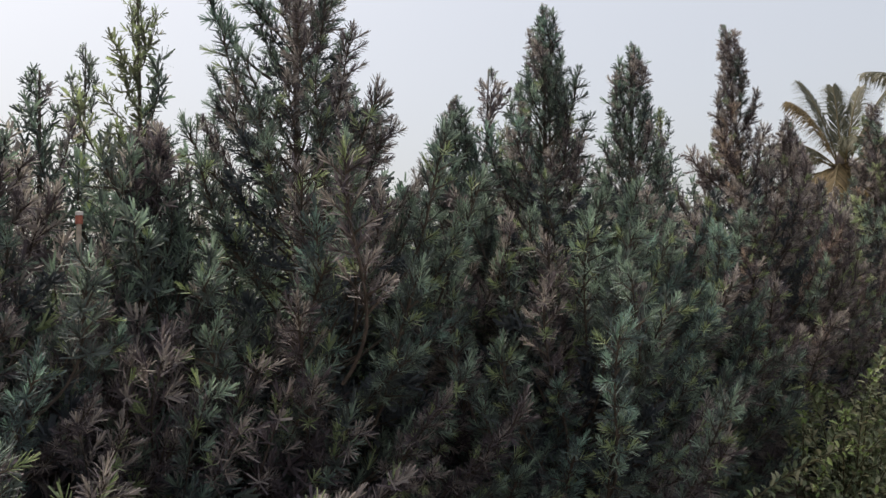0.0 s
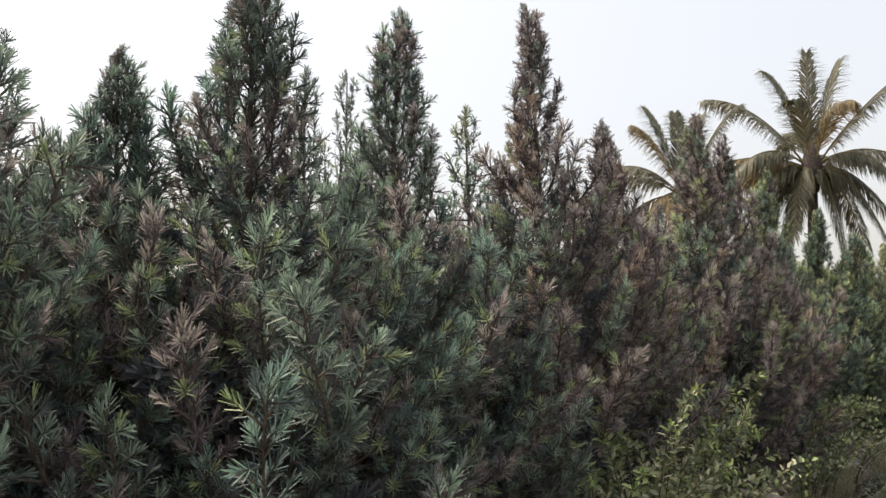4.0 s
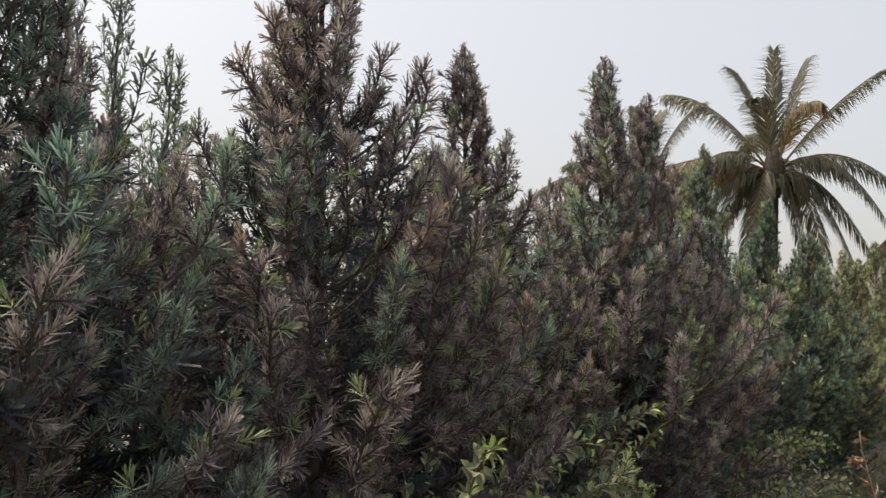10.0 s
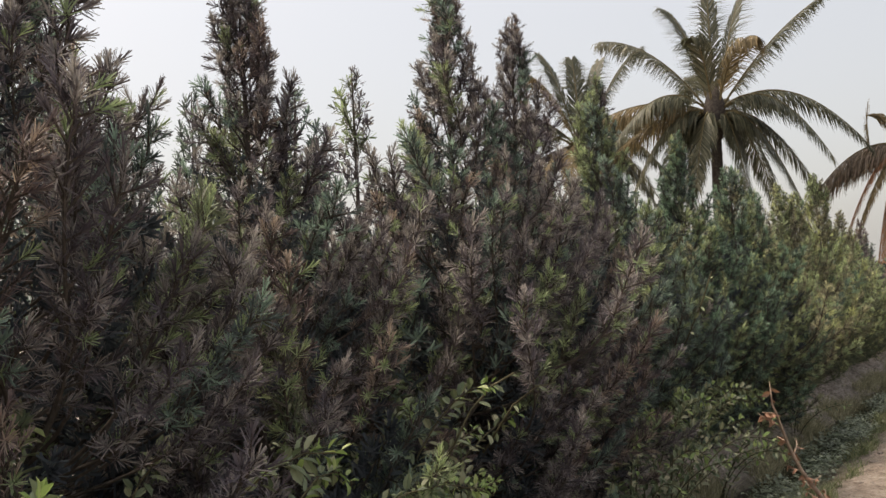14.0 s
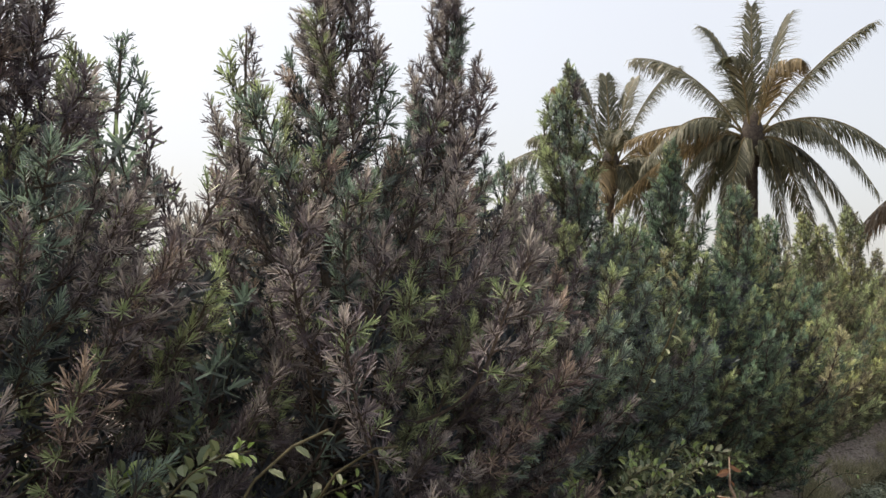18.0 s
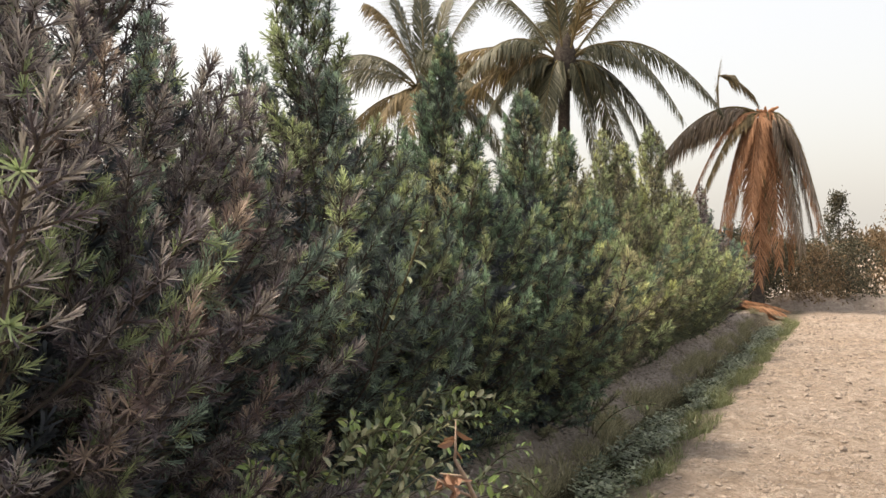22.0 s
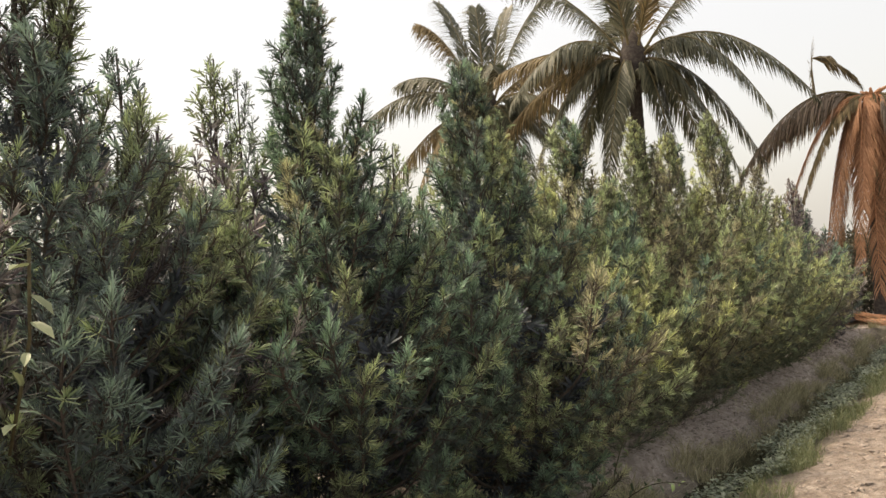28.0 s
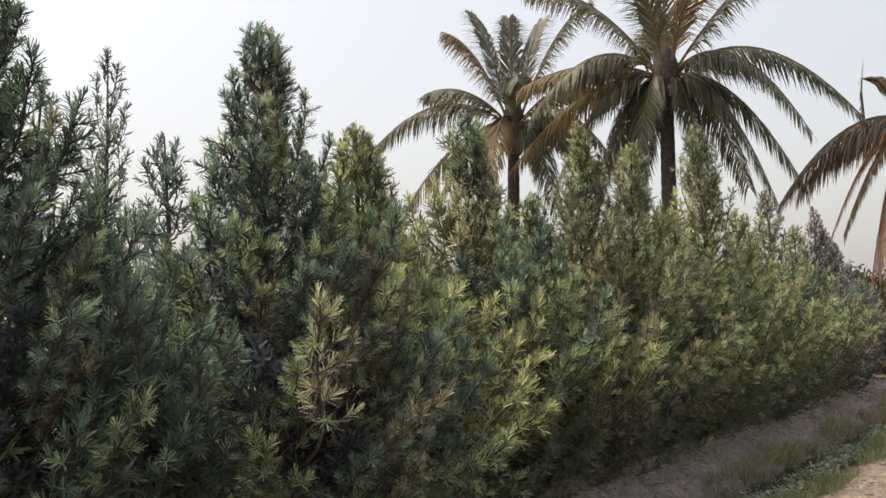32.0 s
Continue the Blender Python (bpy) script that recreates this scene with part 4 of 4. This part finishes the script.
stick = tagged(new("dead_branch"), "leaning dead branch with curled orange-brown leaves", "branch")
stick.matrix_world = pose(-1.72, 10.95, -0.03)
b = Build()
top = np.array((-0.2, -0.65, 0.93))
line = [top * s + np.array((0.02 * math.sin(7 * s), 0.03 * math.sin(4 * s), 0.02 * math.sin(9 * s))) for s in np.linspace(0, 1, 12)]
b.tube(line, list(np.linspace(0.019, 0.006, 12)), 0, 7)
part("stem", b.mesh("stick_stem", [STICK], True), stick)
r = np.random.default_rng(5)
for i in (1, 2, 3, 3, 4, 5, 5, 6, 7, 8, 9, 10, 11):
    b = Build()
    d = unit(np.array((r.normal() * 0.7, r.normal() * 0.7, r.uniform(0.1, 0.8))))
    e = line[i] + d * r.uniform(0.08, 0.2)
    b.tube([line[i], (line[i] + e) / 2 + 0.01 * r.normal(size=3), e], [0.006, 0.004, 0.002], 0, 5)
    twig = part("twig", b.mesh("twig", [STICK], True), stick)
    for _ in range(5):
        lv = Build()
        p = line[i] + (e - line[i]) * r.uniform(0.2, 1)
        oval(lv, p, unit(np.array((r.normal(), r.normal(), -0.8))), unit(r.normal(size=3)), r.uniform(0.04, 0.07), 0.5, 0)
        part("dry_leaf", lv.mesh("dry_leaf", [DRYLEAF]), twig)

# ---- end of the track: fallen fronds, earth heap, dry bushes, far trees ----
r = np.random.default_rng(9)
for i in range(11):
    ob = tagged(new("fallen_frond"), "dead straw-coloured palm frond fallen in a heap", "palm frond", "fallen palm fronds")
    x, y = -3.45 + r.uniform(-0.35, 0.3), 29.4 + r.uniform(-0.5, 0.5)
    ob.matrix_world = pose(x, y, 0.13 + 0.03 * i, r.uniform(-10, 10), r.uniform(2, 12), r.uniform(-38, 38))
    length = r.uniform(1.1, 1.8)
    pts = [np.array((length * (s - 0.4), 0.12 * math.sin(3 * s), 0.07 * math.sin(3.1 * s))) for s in np.linspace(0, 1, 12)]
    m1, m2 = frond_meshes(pts, 0.6, 70, r, 0.08, (FROND_DEAD if i % 3 else FROND_OLD, RACHIS_DEAD), 0.014)
    part("stalk", m1, ob)
    part("frond_blade", m2, ob)


def mound(x, y, sx, sy, h, seed):
    bm = bmesh.new()
    bmesh.ops.create_grid(bm, x_segments=26, y_segments=26, size=1)
    for v in bm.verts:
        d = max(0.0, 1 - (v.co.x ** 2 + v.co.y ** 2))
        v.co = Vector((v.co.x * sx, v.co.y * sy, h * d ** 0.7 * (1 + 0.5 * noise.noise((v.co.x * 4, v.co.y * 4, seed))) + 0.05 * noise.noise((v.co.x * 11, v.co.y * 11, seed)) - 0.08))
    me = bpy.data.meshes.new("earth_heap")
    bm.to_mesh(me)
    bm.free()
    me.materials.append(CLOD)
    me.polygons.foreach_set("use_smooth", [True] * len(me.polygons))
    ob = new("earth_heap", me)
    ob.location = (x, y, 0.02)
    tagged(ob, "low heap of dry crumbly earth at the end of the track", "earth heap", "earth heaps")


for i, (x, y, sx, sy, h) in enumerate([(-2.0, 33.6, 1.3, 0.9, 0.5), (-0.4, 34.2, 1.6, 0.9, 0.42), (1.9, 34.6, 1.7, 1.0, 0.5), (3.9, 34.4, 1.6, 1.0, 0.4)]):
    mound(x, y, sx, sy, h, i)


def bush(name, category, label, x, y, height, width, leaves, mat, seed, size=0.11, spire=False):
    """Trunk, limbs and a crown of loose leaf clumps with an uneven outline."""
    r = np.random.default_rng(seed)
    ob = tagged(new(name), label, category, "bushes and trees at the end of the track")
    ob.matrix_world = pose(x, y, -0.05)
    t = Build()
    t.tube([np.array((0.04 * math.sin(3 * s), 0, height * 0.9 * s)) for s in np.linspace(0, 1, 8)], list(np.linspace(0.05 * height / 3, 0.01, 8)), 0, 6)
    part("trunk", t.mesh("trunk", [BARK], True), ob)
    crown = Build()
    for i in range(int(leaves / 26)):
        u = r.random() ** (1.3 if spire else 0.8)
        rad = width * 0.5 * ((1 - u) ** 0.9 + 0.06 if spire else math.sin(math.pi * (0.12 + 0.85 * u)) ** 0.6) * r.uniform(0.4, 1.05)
        a = r.uniform(0, 6.28)
        c = np.array((rad * math.cos(a), rad * math.sin(a), height * (0.06 + 0.92 * u)))
        root = np.array((0, 0, max(0.05, c[2] - rad * 0.6)))
        if i % 6 == 0:
            lb = Build()
            lb.tube([root, (root + c) / 2 + 0.05 * r.normal(size=3), c], [0.018, 0.012, 0.005], 0, 5)
            part("limb", lb.mesh("limb", [BARK], True), ob)
        for _ in range(26):
            d = unit(r.normal(size=3) + np.array((0, 0, 0.5)))
            crown.leaf(c + 0.16 * r.normal(size=3) * (0.6 if spire else 1), d, unit(r.normal(size=3)), size * r.uniform(0.7, 1.3), size * 0.32, 0)
    part("crown", crown.mesh("crown", [mat]), ob)


bush("bush", "bush", "low dry brown bush beside the dying palm", -1.75, 33.4, 1.7, 1.6, 2600, FARDRY, 1)
bush("bush", "bush", "low scrubby green and brown bush at the end of the track", -1.0, 34.2, 1.9, 1.9, 3000, FARLEAF, 2)
bush("bush", "bush", "dark scrubby bush behind the dying palm", -3.4, 33.8, 2.1, 1.8, 3000, FARLEAF, 3)
bush("conifer", "tree", "dark young conifer standing past the track", -1.35, 41.0, 3.7, 2.4, 4200, FARLEAF, 4, 0.13, True)
bush("bush", "bush", "tall dry brown bush past the end of the track", 0.9, 38.5, 3.3, 2.2, 3800, FARDRY, 5)
bush("bush", "bush", "dry brown bush past the end of the track", 3.2, 39.5, 2.6, 2.6, 3400, FARDRY, 6)
bush("bush", "bush", "scrubby green bush past the end of the track", 5.8, 40.0, 2.4, 2.6, 3400, FARLEAF, 7)
for i, (x, y, h, w) in enumerate([(-5.5, 30.2, 2.2, 2.0), (-7.2, 29.0, 2.3, 2.2), (-9.5, 30.0, 2.2, 2.4), (-4.5, 33.6, 2.0, 2.0), (-4.0, 35.6, 2.2, 2.2), (-5.9, 34.5, 2.4, 2.4), (-2.6, 36.0, 1.9, 2.2), (-7.6, 35.0, 2.6, 2.6)]):
    bush("bush", "bush", "green scrub under the palms behind the hedge", x, y, h, w, 4200, FARLEAF, 20 + i, 0.14)

for i in range(11):
    bush("bush", "bush", "dry scrub on the field past the track", -7 + 2.1 * i + 0.6 * math.sin(3 * i), 43 + 2.5 * (i % 3) + math.sin(5 * i), 2.0 + 0.5 * math.sin(2 * i + 1), 3.0, 2200, FARDRY if i % 2 else FARLEAF, 50 + i, 0.2)

# far belt of trees on the horizon
r = np.random.default_rng(31)
b = Build()
for i in range(5200):
    a = r.uniform(-1.9, 1.2)
    d = r.uniform(150, 190)
    top = 3.5 + 2.5 * noise.noise((a * 9, 0, 0)) + 1.5 * noise.noise((a * 40, 3, 0))
    p = np.array((math.sin(a) * d, math.cos(a) * d, max(0.3, top) * r.random() ** 0.7))
    b.leaf(p, unit(r.normal(size=3) + np.array((0, 0, 0.4))), unit(r.normal(size=3)), r.uniform(1.0, 2.2), 1.2, 0)
tagged(new("far_woods", b.mesh("far_woods", [FARLEAF])), "distant low belt of trees along the horizon", "woods", "", "stuff")
